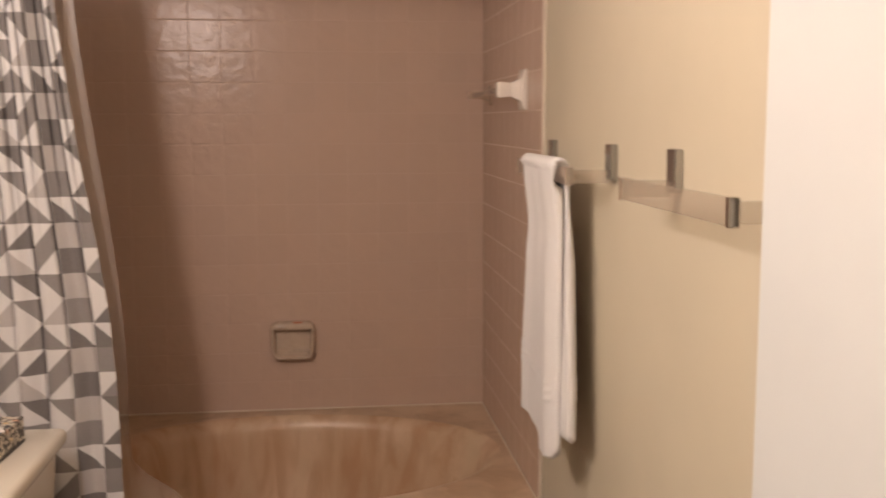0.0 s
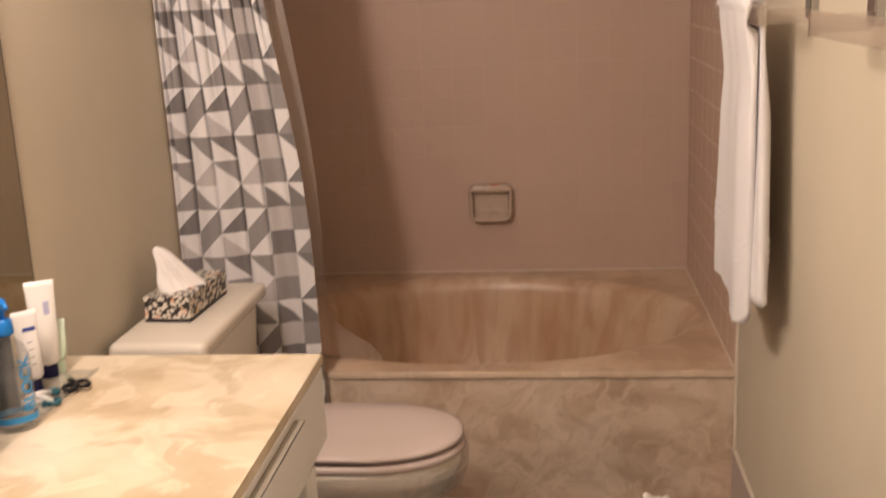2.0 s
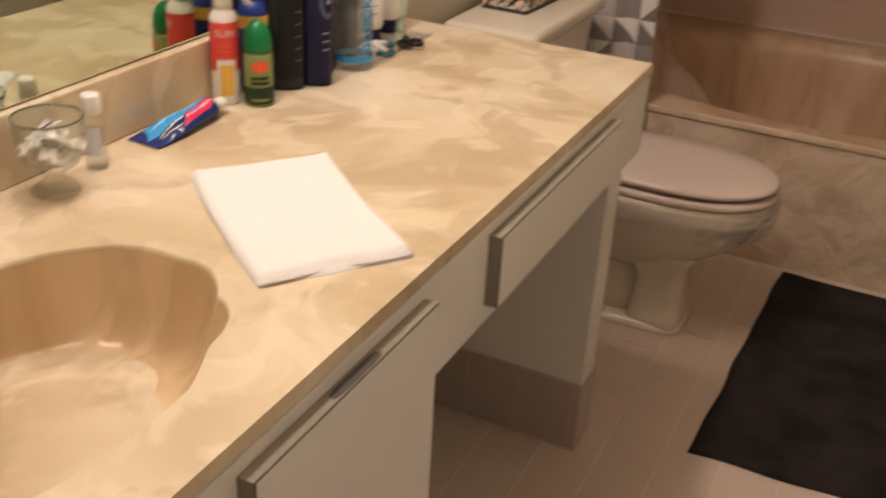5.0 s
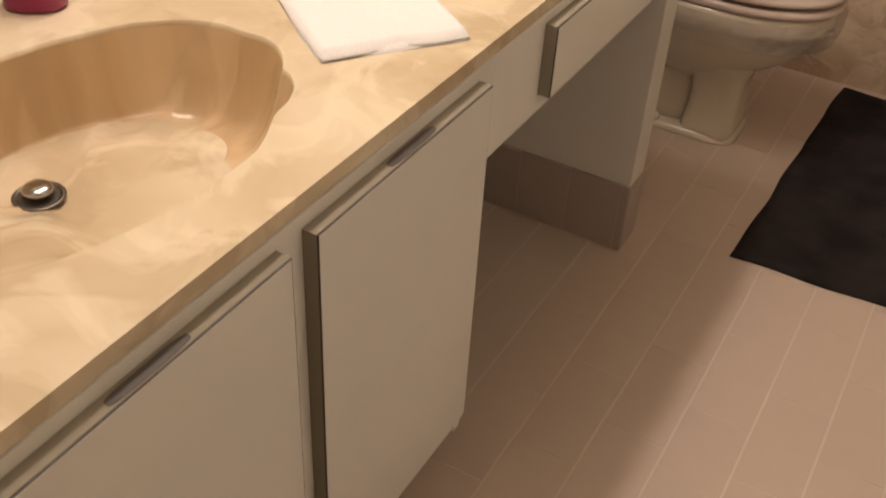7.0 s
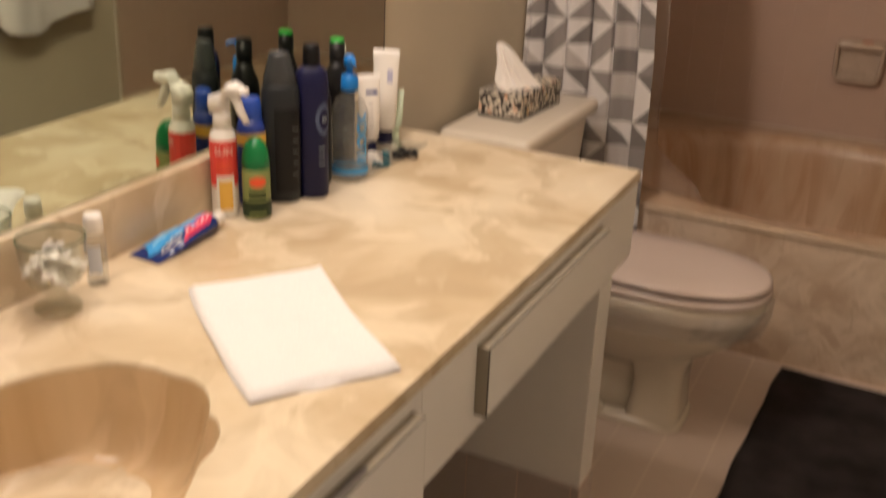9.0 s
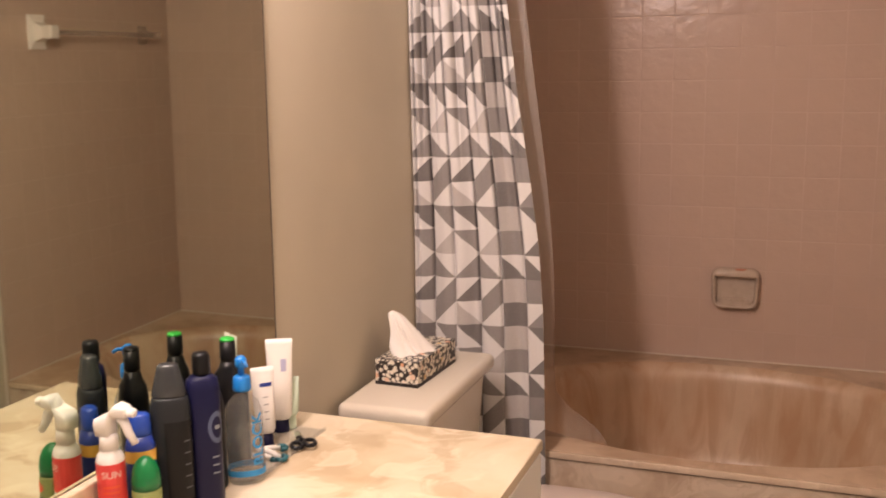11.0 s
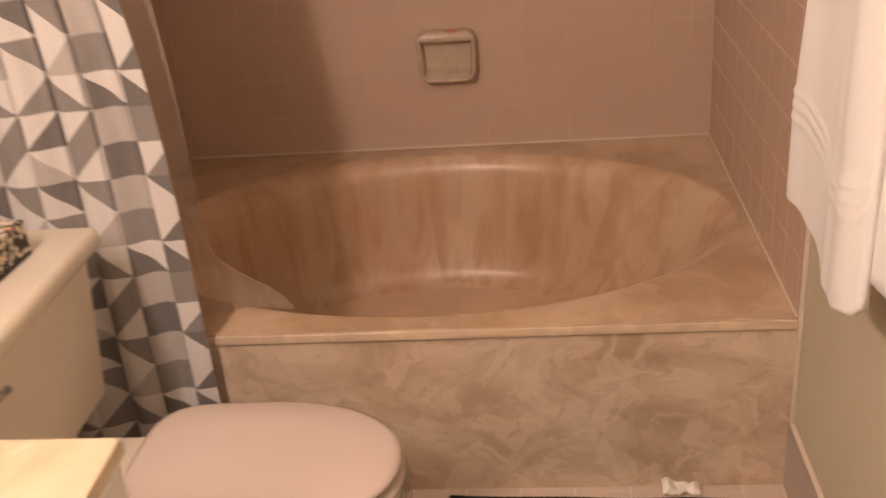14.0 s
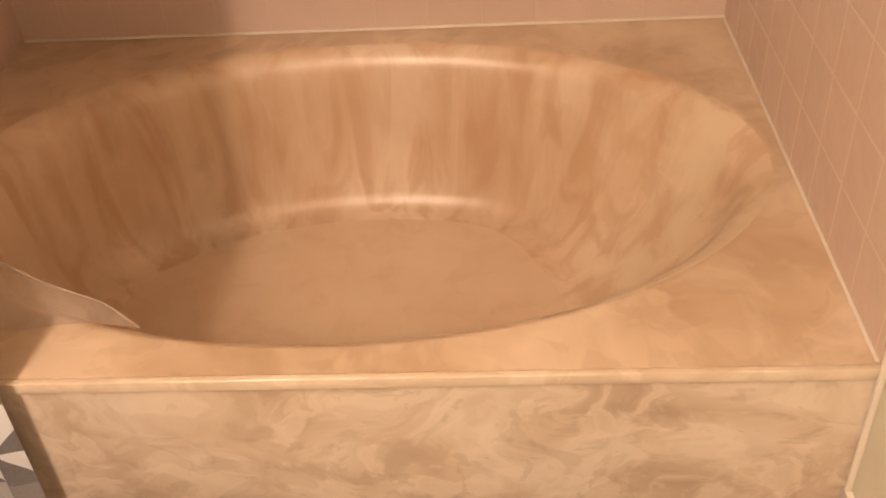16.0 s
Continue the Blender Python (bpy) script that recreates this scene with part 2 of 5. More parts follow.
def lathe(profile, n=24, sx=1.0, sy=1.0, cx=0.0, cy=0.0, power=2.0):
    """profile: (radius, z) from bottom to top."""
    return rings([oval(cx, cy, z, max(r, 1e-4) * sx, max(r, 1e-4) * sy, n, power) for r, z in profile])


def sheet(grid, thick=0.0, close=False):
    """A skin over rows of points; thick gives it a back."""
    bm = bmesh.new()
    rows = [[bm.verts.new(p) for p in row] for row in grid]
    for a, b in zip(rows, rows[1:]):
        for i in range(len(a) - 1):
            bm.faces.new((a[i], a[i + 1], b[i + 1], b[i]))
    if thick:
        bmesh.ops.recalc_face_normals(bm, faces=bm.faces[:])
        bmesh.ops.solidify(bm, geom=bm.faces[:], thickness=thick)
    return bm


def tube(points, radius, n=10):
    loops = []
    pts = [Vector(p) for p in points]
    for i, p in enumerate(pts):
        d = (pts[min(i + 1, len(pts) - 1)] - pts[max(i - 1, 0)]).normalized()
        side = d.cross(Vector((0.3, 0.2, 0.93))).normalized()
        up = side.cross(d)
        r = radius[i] if isinstance(radius, (list, tuple)) else radius
        loops.append([p + r * (math.cos(2 * math.pi * k / n) * side + math.sin(2 * math.pi * k / n) * up) for k in range(n)])
    return rings(loops)


# ---------------------------------------------------------------- the shell
floor = solo("floor", box(-0.13, W + 0.1, SOUTH - 0.1, 0.1, -0.12, -0.0012), M_FGROUT, "beige ceramic tiled bathroom floor", "floor", "structure")
ceiling = solo("ceiling", box(-0.13, W + 0.1, SOUTH - 0.1, 0.1, CEIL, CEIL + 0.1), M_CEIL, "plain painted ceiling", "ceiling", "structure")
wall_west = solo("wall_west", box(-0.14, WX, SOUTH, 0.12, -0.006, CEIL), M_WALL, "unseen rear wall in dimmed beige with tiled tub alcove", "wall", "structure")
wall_east = solo("wall_east", box(W, W + 0.12, SOUTH, 0.12, -0.006, CEIL), M_WALL, "unseen rear wall in dimmed beige with tiled tub alcove", "wall", "structure")
wall_north = solo("wall_north", box(WX, W, 0.0005, 0.12, -0.006, CEIL), M_GROUT, "pink-tan ceramic tiled wall behind the tub", "wall", "structure")
# Unseen wall added to close the room; its dark tone limits bounce light.
wall_south = solo("wall_south", box(WX, W, SOUTH - 0.12, SOUTH, -0.006, CEIL), M_BACK, "unseen rear wall in dimmed beige", "wall", "structure")

# white painted door standing open along the wall
door = thing("door_1", "white painted door standing open against the beige wall", "door", kind="structure")
part("leaf", box(1.425, 1.46, -3.455, -2.70, 0.012, 2.03, 0.003), M_WHITE, door)


# ---------------------------------------------------------------- tub
def basin(rect, z, centre, rim, levels, edge, n=96, soft=0.0, bowl=None):
    """A flat slab top with a bowl let into it: rect x0 x1 y0 y1; rim(a) gives the rim's radii; levels: (scale, drop, shift) rows."""
    x0, x1, y0, y1 = rect
    cx, cy = centre
    bm = bmesh.new()
    angles = sorted([2 * math.pi * i / n for i in range(n)] + [math.atan2(y - cy, x - cx) % (2 * math.pi) for x in (x0, x1) for y in (y0, y1)])
    outer, outer_low, loops = [], [], []
    for a in angles:
        c, s = math.cos(a), math.sin(a)
        k = min(((x1 - cx) / c if c > 1e-9 else (x0 - cx) / c if c < -1e-9 else 9), ((y1 - cy) / s if s > 1e-9 else (y0 - cy) / s if s < -1e-9 else 9))
        outer.append(bm.verts.new((cx + k * c, cy + k * s, z)))
        outer_low.append(bm.verts.new((cx + k * c, cy + k * s, z - edge)))
    for row in levels:
        loop = []
        for a in angles:
            rx, ry = rim(a)
            sc, drop, sx, sy = row(a) if callable(row) else row
            loop.append(bm.verts.new((cx + sx + rx * sc * math.cos(a), cy + sy + ry * sc * math.sin(a), z - drop)))
        loops.append(loop)
    m = len(angles)
    flat = []
    for a, b in zip([outer_low, outer] + loops, [outer] + loops):
        for i in range(m):
            f = bm.faces.new((a[i], a[(i + 1) % m], b[(i + 1) % m], b[i]))
            f.smooth = a is not outer_low and a is not outer
            f.material_index = int(bowl(angles[i], loops.index(a) / len(loops))) if bowl and f.smooth and a is not loops[0] else 0
    f = bm.faces.new(loops[-1])
    f.smooth = True
    f.material_index = int(bowl(0, 1.0)) if bowl else 0
    if soft:
        ring = set(outer)
        arris = [e for e in bm.edges if e.verts[0] in ring and e.verts[1] in ring]
        made = bmesh.ops.bevel(bm, geom=arris, offset=soft, segments=3, profile=0.5, affect="EDGES")
        for f in made["faces"]:
            f.smooth = True
    bmesh.ops.recalc_face_normals(bm, faces=bm.faces[:])
    return bm


def smoothstep(p, q, x):
    t = max(0.0, min(1.0, (x - p) / (q - p)))
    return t * t * (3 - 2 * t)


def tub_rim(a):
    return 0.732, 0.471


def tub_row(s, drop, east):
    """s: scale at the back, the front and the foot; east: scale along the sloping lounge end."""
    def f(a):
        w = smoothstep(0.35, 1.0, math.cos(a))
        return s + (east - s) * w, drop, 0, 0
    return f


TUB_ROWS = [tub_row(*r) for r in (
    (1.003, 0, 1.003), (0.992, 0.0012, 0.992), (0.980, 0.0040, 0.980), (0.960, 0.0110, 0.960), (0.941, 0.0205, 0.941), (0.926, 0.0330, 0.926), (0.917, 0.0480, 0.916), (0.911, 0.064, 0.908), (0.906, 0.085, 0.897), (0.899, 0.14, 0.855),
    (0.889, 0.20, 0.80), (0.874, 0.26, 0.735), (0.858, 0.305, 0.68), (0.841, 0.333, 0.64), (0.818, 0.353, 0.61), (0.785, 0.364, 0.575), (0.72, 0.369, 0.54), (0.5, 0.372, 0.40), (0.2, 0.374, 0.18))]
tub = thing("bathtub", "tan swirled cultured marble oval tub set in a raised deck", "bathtub")
tub_basin = part("basin", basin((WX + 0.002, W - 0.002, -TUB, -0.001), DECK, (0.765, -0.536), tub_rim, TUB_ROWS, 0.022, 120, bowl=lambda a, depth: 2 if depth > 0.81 else 1), M_DECK, tub)
for m_ in (M_TUB, M_PAN):
    tub_basin.data.materials.append(m_)
part("apron", box(WX + 0.002, W - 0.002, -TUB - 0.004, -TUB + 0.03, 0.0, DECK - 0.024), M_APRON, tub, "grey-tan swirled marble front panel")
part("nosing", box(WX + 0.002, W - 0.002, -TUB - 0.011, -TUB - 0.0002, DECK - 0.020, DECK - 0.0003, 0.0018, 3), M_NOSE, tub, "pale polished deck edge", True)

# ---------------------------------------------------------------- vanity
vanity = thing("vanity_cabinet", "cream laminate vanity cabinet with olive-grey edged doors", "cabinet")
V0, V1 = -3.66, -2.83          # cabinet body along the wall
part("side_panel", box(WX, CX + 0.0018, V1 - 0.018, V1, 0.10, HC - 0.021, 0.001), M_LAMI, vanity)
part("side_panel", box(WX, CX + 0.0018, V0, V0 + 0.018, 0.10, HC - 0.021, 0.001), M_LAMI, vanity)
part("bottom_panel", box(WX, CX - 0.003, V0 + 0.0185, V1 - 0.0185, 0.10, 0.118), M_LAMI, vanity)
part("face_panel", box(CX - 0.020, CX + 0.002, V0 + 0.0185, V1 - 0.0185, 0.1185, HC - 0.021), M_LAMI, vanity)
part("plinth", box(WX, CX - 0.09, V0, V1 + 0.0, 0.0, 0.10), M_LAMI, vanity)
part("rail", box(CX - 0.03, CX + 0.002, V1 + 0.0004, -1.93, 0.603, HC - 0.021, 0.002), M_LAMI, vanity)


def cabinet_front(name, y0, y1, z0, z1, pull):
    """A thick door or drawer front with dark edge banding and a dark pad for the shaded finger pull in its top edge."""
    d = part(name, box(CX + 0.003, FRONT, y0 + 0.002, y1 - 0.002, z0 + 0.002, z1 - 0.002), M_LAMI, vanity)
    bm = box(CX + 0.0025, FRONT - 0.0022, y0, y1, z1 - 0.004, z1)
    box(CX + 0.0025, FRONT - 0.0022, y0, y0 + 0.004, z0, z1 - 0.0042, bm=bm)
    box(CX + 0.0025, FRONT - 0.0022, y1 - 0.004, y1, z0, z1 - 0.0042, bm=bm)
    part("edge_band", bm, M_EDGE, d, "olive-grey edge banding")
    # Dark strip that paints the shadow in the gap behind the face.
    bm = box(FRONT - 0.0021, FRONT - 0.0006, y0 + 0.0005, y1 - 0.0005, z1 - 0.003, z1 - 0.0006)
    box(FRONT - 0.0021, FRONT - 0.0006, y0 + 0.0005, y0 + 0.003, z0, z1 - 0.0031, bm=bm)
    box(FRONT - 0.0021, FRONT - 0.0006, y1 - 0.003, y1 - 0.0005, z0, z1 - 0.0031, bm=bm)
    part("shadow_line", bm, M_DARK, d, "dark painted shadow line round the door face")
    if pull:
        # No slot is cut; the flat pad paints its shade.
        part("finger_pull", rings([oval((CX + 0.003 + FRONT) / 2, (pull[0] + pull[1]) / 2, z, 0.0062, (pull[1] - pull[0]) / 2, 40, 4.0) for z in (z1 - 0.001, z1 + 0.0006)]), M_DARK, d, "flat dark oval painting the shade of a finger pull")
    return d


cabinet_front("door", -3.214, -2.856, 0.163, 0.738, (-3.075, -2.98))
cabinet_front("door", -3.62, -3.254, 0.163, 0.738, (-3.48, -3.385))
cabinet_front("drawer", -2.672, -2.155, 0.634, 0.741, None)

panel = thing("knee_panel", "cream painted support panel under the worktop with tile base", "panel")
part("board", box(WX, CX + 0.004, -2.122, -2.048, 0.0, 0.602, 0.002), M_LAMI, panel)
part("upper_board", box(WX, CX - 0.0305, -2.122, -2.048, 0.6025, HC - 0.021), M_LAMI, panel)


RIM = ((0, 1.08), (15, 1.11), (24, 1.07), (30, 1.05), (36, 1.088), (43, 1.098), (50, 1.07), (54, 1.032), (58, 1.045), (66, 1.06), (76, 1.05), (83, 1.02), (87, 1.012), (97, 1.018), (112, 1.008), (128, 0.985), (143, 0.957), (165, 0.945), (200, 0.95), (250, 1.0), (300, 1.03), (360, 1.08))


def sink_rim(a):
    """The shell's rim: an oval with two lobes towards its far front corner; degrees and swell."""
    d = math.degrees(a) % 360
    for (p, u), (q, v) in zip(RIM, RIM[1:]):
        if p <= d <= q:
            k = u + (v - u) * (d - p) / (q - p)
    k += 0.006 * abs(math.sin(a * 9)) * smoothstep(87, 110, d)
    return 0.178 * k, 0.272 * k


def sink_row(s):
    def f(a):
        # steep towards the wall, running out gently to the front
        w = smoothstep(0.35, -0.35, math.sin(a + radians(20))) * smoothstep(-0.95, -0.3, math.cos(a))
        steep = 0.116 * (1 - ((s - 0.78) / 0.22) ** 2.6) if s > 0.78 else 0.116 + 0.018 * (0.78 - s) / 0.7
        gentle = 0.132 * min(1.0, (1 - s) / 0.9) ** 1.3
        lip = 0.0035 * smoothstep(1.0, 0.985, s)
        ribs = 0.0035 * abs(math.sin(6.5 * a + 0.4)) * smoothstep(1.0, 0.9, s) * smoothstep(0.4, 0.7, s) + 0.003 * noise.noise((3 * math.cos(a) * s, 3 * math.sin(a) * s, 0.5)) * smoothstep(1.0, 0.85, s)
        flute = 1 + 0.022 * abs(math.sin(6.5 * a + 0.4)) * smoothstep(0.995, 0.93, s) * smoothstep(0.5, 0.75, s)
        back = -0.135 * min(1 - s, 0.22) - 0.063 * max(0.0, 0.78 - s)
        return s * flute, ribs + max(lip if s < 1 else 0.0, steep * (1 - w) + gentle * w), back, 0.018 * (1 - s)
    return f


SINK_ROWS = [sink_row(s) for s in (1.0, 0.995, 0.985, 0.97, 0.95, 0.925, 0.90, 0.87, 0.84, 0.81, 0.785, 0.76, 0.72, 0.66, 0.58, 0.48, 0.38, 0.28, 0.18, 0.08)]


def shaded_side(a, depth):
    """Where the bowl's sides take the darker tan that paints their shade, with a ragged lower end."""
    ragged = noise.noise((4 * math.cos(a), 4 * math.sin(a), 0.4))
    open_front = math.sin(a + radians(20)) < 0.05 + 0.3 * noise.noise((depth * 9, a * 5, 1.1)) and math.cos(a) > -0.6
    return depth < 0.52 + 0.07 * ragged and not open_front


worktop = thing("worktop", "cream swirled cultured marble worktop with a shell-shaped sink", "countertop")
slab = part("slab", basin((WX + 0.001, CX, -3.70, -1.911), HC, (0.285, -3.25), sink_rim, SINK_ROWS, 0.02, 160, 0.006, shaded_side), M_COUNTER, worktop)
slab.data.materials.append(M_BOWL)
part("underside", box(WX + 0.001, CX - 0.004, V1 + 0.001, -1.913, HC - 0.0203, HC - 0.018), M_LAMI, worktop)
part("backsplash", box(WX + 0.001, 0.003, -3.70, -1.945, HC + 0.0005, HC + 0.097, 0.003), M_COUNTER, worktop)

mirror = thing("wall_mirror", "large frameless wall mirror above the worktop", "mirror")


def out_of_true(bm):
    """The mirror hangs slightly off the wall at its top and its south end."""
    for v in bm.verts:
        if v.co.x > WX + 0.003:
            v.co.x += 0.0095 * (-2.5 - v.co.y) + 0.010 * (v.co.z - 0.9) + 0.0025
    return bm


part("glass", out_of_true(box(WX + 0.0005, WX + 0.006, -3.70, -1.930, HC + 0.100, 2.0)), M_MIRROR, mirror)
part("edge", out_of_true(box(WX + 0.0005, WX + 0.0062, -1.929, -1.926, HC + 0.100, 2.0)), M_DARK, mirror, "dark polished mirror edge")

# ---------------------------------------------------------------- toilet
toilet = thing("toilet", "white porcelain toilet with closed pinkish lid", "toilet")
TY = -1.456          # tank
TC = -1.494          # bowl, seat and lid


def egg(cx, cy, z, back, front, half, n=40, square=0.6):
    out = []
    for i in range(n):
        a = 2 * math.pi * i / n
        c, s = math.cos(a), math.sin(a)
        x = front * c if c > 0 else -back * abs(c) ** square
        out.append((cx + x, cy + half * math.copysign(abs(s) ** (0.9 if c > 0 else 0.25 + 0.83 * square), s), z))
    return out


part("tank", rings([[(0.02 + (x + 1) * 0.5 * d, TY + y * w, z) for x, y in ((-1, -1), (0.92, -1), (1, -0.96), (1, 0.96), (0.92, 1), (-1, 1))] for z, d, w in
                    ((0.38, 0.16, 0.20), (0.40, 0.175, 0.215), (0.60, 0.19, 0.228), (0.678, 0.195, 0.232))]), M_PORC, toilet)
part("tank_lid", box(0.004, 0.238, -1.705, -1.195, 0.678, 0.723, 0.018, 5), M_PORC, toilet, smooth=True)
part("lid", rings([egg(0.55, TC, z, 0.215 * s, 0.242 * s, 0.169 * s, square=0.36) for z, s in ((0.4085, 0.90), (0.4075, 0.975), (0.413, 1.0), (0.42, 0.99), (0.424, 0.94), (0.426, 0.6))]), M_SEAT, toilet, "pinkish plastic lid", True)
part("seat", rings([egg(0.55, TC, z, 0.215 * s, 0.245 * s, 0.171 * s, square=0.36) for z, s in ((0.378, 0.97), (0.384, 1.0), (0.393, 1.0), (0.3985, 0.975), (0.3985, 0.90))]), M_SEAT, toilet, "pinkish plastic seat", True)
part("bowl", rings([egg(0.525 + dx, TC, z, 0.21 * s, 0.252 * s, 0.170 * s2) for z, s, s2, dx in
                    ((0.150, 0.34, 0.36, -0.05), (0.172, 0.47, 0.47, -0.04), (0.196, 0.61, 0.60, -0.028), (0.224, 0.745, 0.73, -0.018), (0.254, 0.85, 0.84, -0.008), (0.285, 0.915, 0.91, 0.0), (0.310, 0.947, 0.945, 0.005), (0.318, 0.957, 0.957, 0.006),
                     (0.324, 0.978, 0.978, 0.008), (0.331, 0.990, 0.990, 0.009), (0.345, 0.997, 0.997, 0.010), (0.370, 1.0, 1.0, 0.01), (0.376, 0.99, 0.99, 0.01))]), M_PORC, toilet, smooth=True)
part("foot", rings([oval(0.455, TC, z, rx, ry, 48, 5.0) for z, rx, ry in ((0.0, 0.186, 0.100), (0.006, 0.186, 0.100), (0.012, 0.183, 0.097), (0.020, 0.178, 0.090))]), M_PORC, toilet, smooth=True)
part("pedestal", rings([oval(0.562 + dx, TC + 0.4 * dy, z, rx + 0.008, ry + 0.016, 40, 4.5) for z, rx, ry, dx, dy in
                        ((0.008, 0.063, 0.076, 0, 0), (0.03, 0.060, 0.073, 0, 0), (0.07, 0.056, 0.067, 0.001, 0.003), (0.12, 0.054, 0.063, 0.001, 0.010), (0.155, 0.060, 0.068, -0.002, 0.020), (0.185, 0.078, 0.085, -0.010, 0.034), (0.215, 0.10, 0.11, -0.02, 0.045))]), M_PORC, toilet, smooth=True)
part("trapway", rings([oval(0.39, TC + 0.5 * dy, z, rx, ry, 40, 3.0) for z, rx, ry, dy in
                       ((0.008, 0.135, 0.060, -0.013), (0.06, 0.13, 0.053, -0.012), (0.12, 0.13, 0.050, 0.0), (0.18, 0.135, 0.066, 0.014), (0.24, 0.14, 0.09, 0.03), (0.31, 0.13, 0.09, 0.035))]), M_PORC, toilet, smooth=True)

# ---------------------------------------------------------------- mat
def rug():
    c = [Vector(p) for p in ((0.772, -2.012, 0), (1.365, -1.985, 0), (1.397, -1.108, 0), (0.808, -1.085, 0))]
    bm = bmesh.new()
    nx, ny = 60, 90
    top, low = [], []
    for j in range(ny + 1):
        rt, rl = [], []
        for i in range(nx + 1):
            u, v = i / nx, j / ny
            p = c[0] * (1 - u) * (1 - v) + c[1] * u * (1 - v) + c[2] * u * v + c[3] * (1 - u) * v
            p = p + Vector((0.009 * noise.noise((0.3, v * 5, u * 2)), 0.008 * noise.noise((u * 4, 0.7, v)), 0))
            e = min(u, 1 - u, v, 1 - v)
            r = min(1.0, e / 0.02) ** 0.5
            h = 0.0045 + 0.008 * r + 0.0012 * r * math.sin(v * 2 * math.pi * 30) + 0.0025 * r * noise.noise((u * 3, v * 4, 1.7))
            rt.append(bm.verts.new((p.x, p.y, h)))
            rl.append(bm.verts.new((p.x, p.y, 0.0008)) if i in (0, nx) or j in (0, ny) else None)
        top.append(rt)
        low.append(rl)
    for j in range(ny):
        for i in range(nx):
            bm.faces.new((top[j][i], top[j][i + 1], top[j + 1][i + 1], top[j + 1][i]))
    ring = [(0, i) for i in range(nx)] + [(j, nx) for j in range(ny)] + [(ny, i) for i in range(nx, 0, -1)] + [(j, 0) for j in range(ny, 0, -1)]
    for (j, i), (j2, i2) in zip(ring, ring[1:] + ring[:1]):
        bm.faces.new((top[j][i], low[j][i], low[j2][i2], top[j2][i2]))
    return bm


solo("bath_mat", rug(), M_MAT, "dark charcoal ribbed bath mat on the tiled floor", "bath mat", smooth=True)

# ---------------------------------------------------------------- alcove fittings
# curtain rod
rod = solo("shower_rod", tube([(WX + 0.001, -1.075, 2.02), (W - 0.001, -1.075, 2.02)], 0.0125, 14), M_CHROME, "chrome shower curtain rod spanning the tub alcove", "rod", smooth=True)


def calc(m, op, a, b=None):
    n, l, _ = nodes(m)
    x = n.new("ShaderNodeMath")
    x.operation = op
    for i, v in enumerate((a, b)):
        if v is None:
            continue
        if hasattr(v, "is_output"):
            l.new(v, x.inputs[i])
        else:
            x.inputs[i].default_value = v
    return x.outputs[0]


# the print's repeat: six columns of five cells, from the top down; slant of the cell's diagonal, colour over it, colour under it
PRINT = (("\\GG /WG \\DW /WD \\WD"), ("/WD \\WL \\DW \\GW /WG"), ("/WG /GW \\GW /WL \\WG"), ("/WD \\WL \\DW \\GW /WG"), ("/WG /GW \\GW /WL \\WG"), ("/LL /DD /LL /GG \\WD"))
INK = {"W": (0.75, 0.735, 0.725), "L": (0.49, 0.465, 0.45), "G": (0.26, 0.242, 0.235), "D": (0.165, 0.152, 0.148)}


def lookup(m, socket, colours):
    """A row of flat steps from 0 to 1."""
    n, l, _ = nodes(m)
    r = n.new("ShaderNodeValToRGB")
    r.color_ramp.interpolation = "CONSTANT"
    e = r.color_ramp.elements
    while len(e) < len(colours):
        e.new(0.999)
    for i, c in enumerate(colours):
        e[i].position = i / len(colours)
        e[i].color = (*c, 1)
    l.new(socket, r.inputs[0])
    return r.outputs[0]


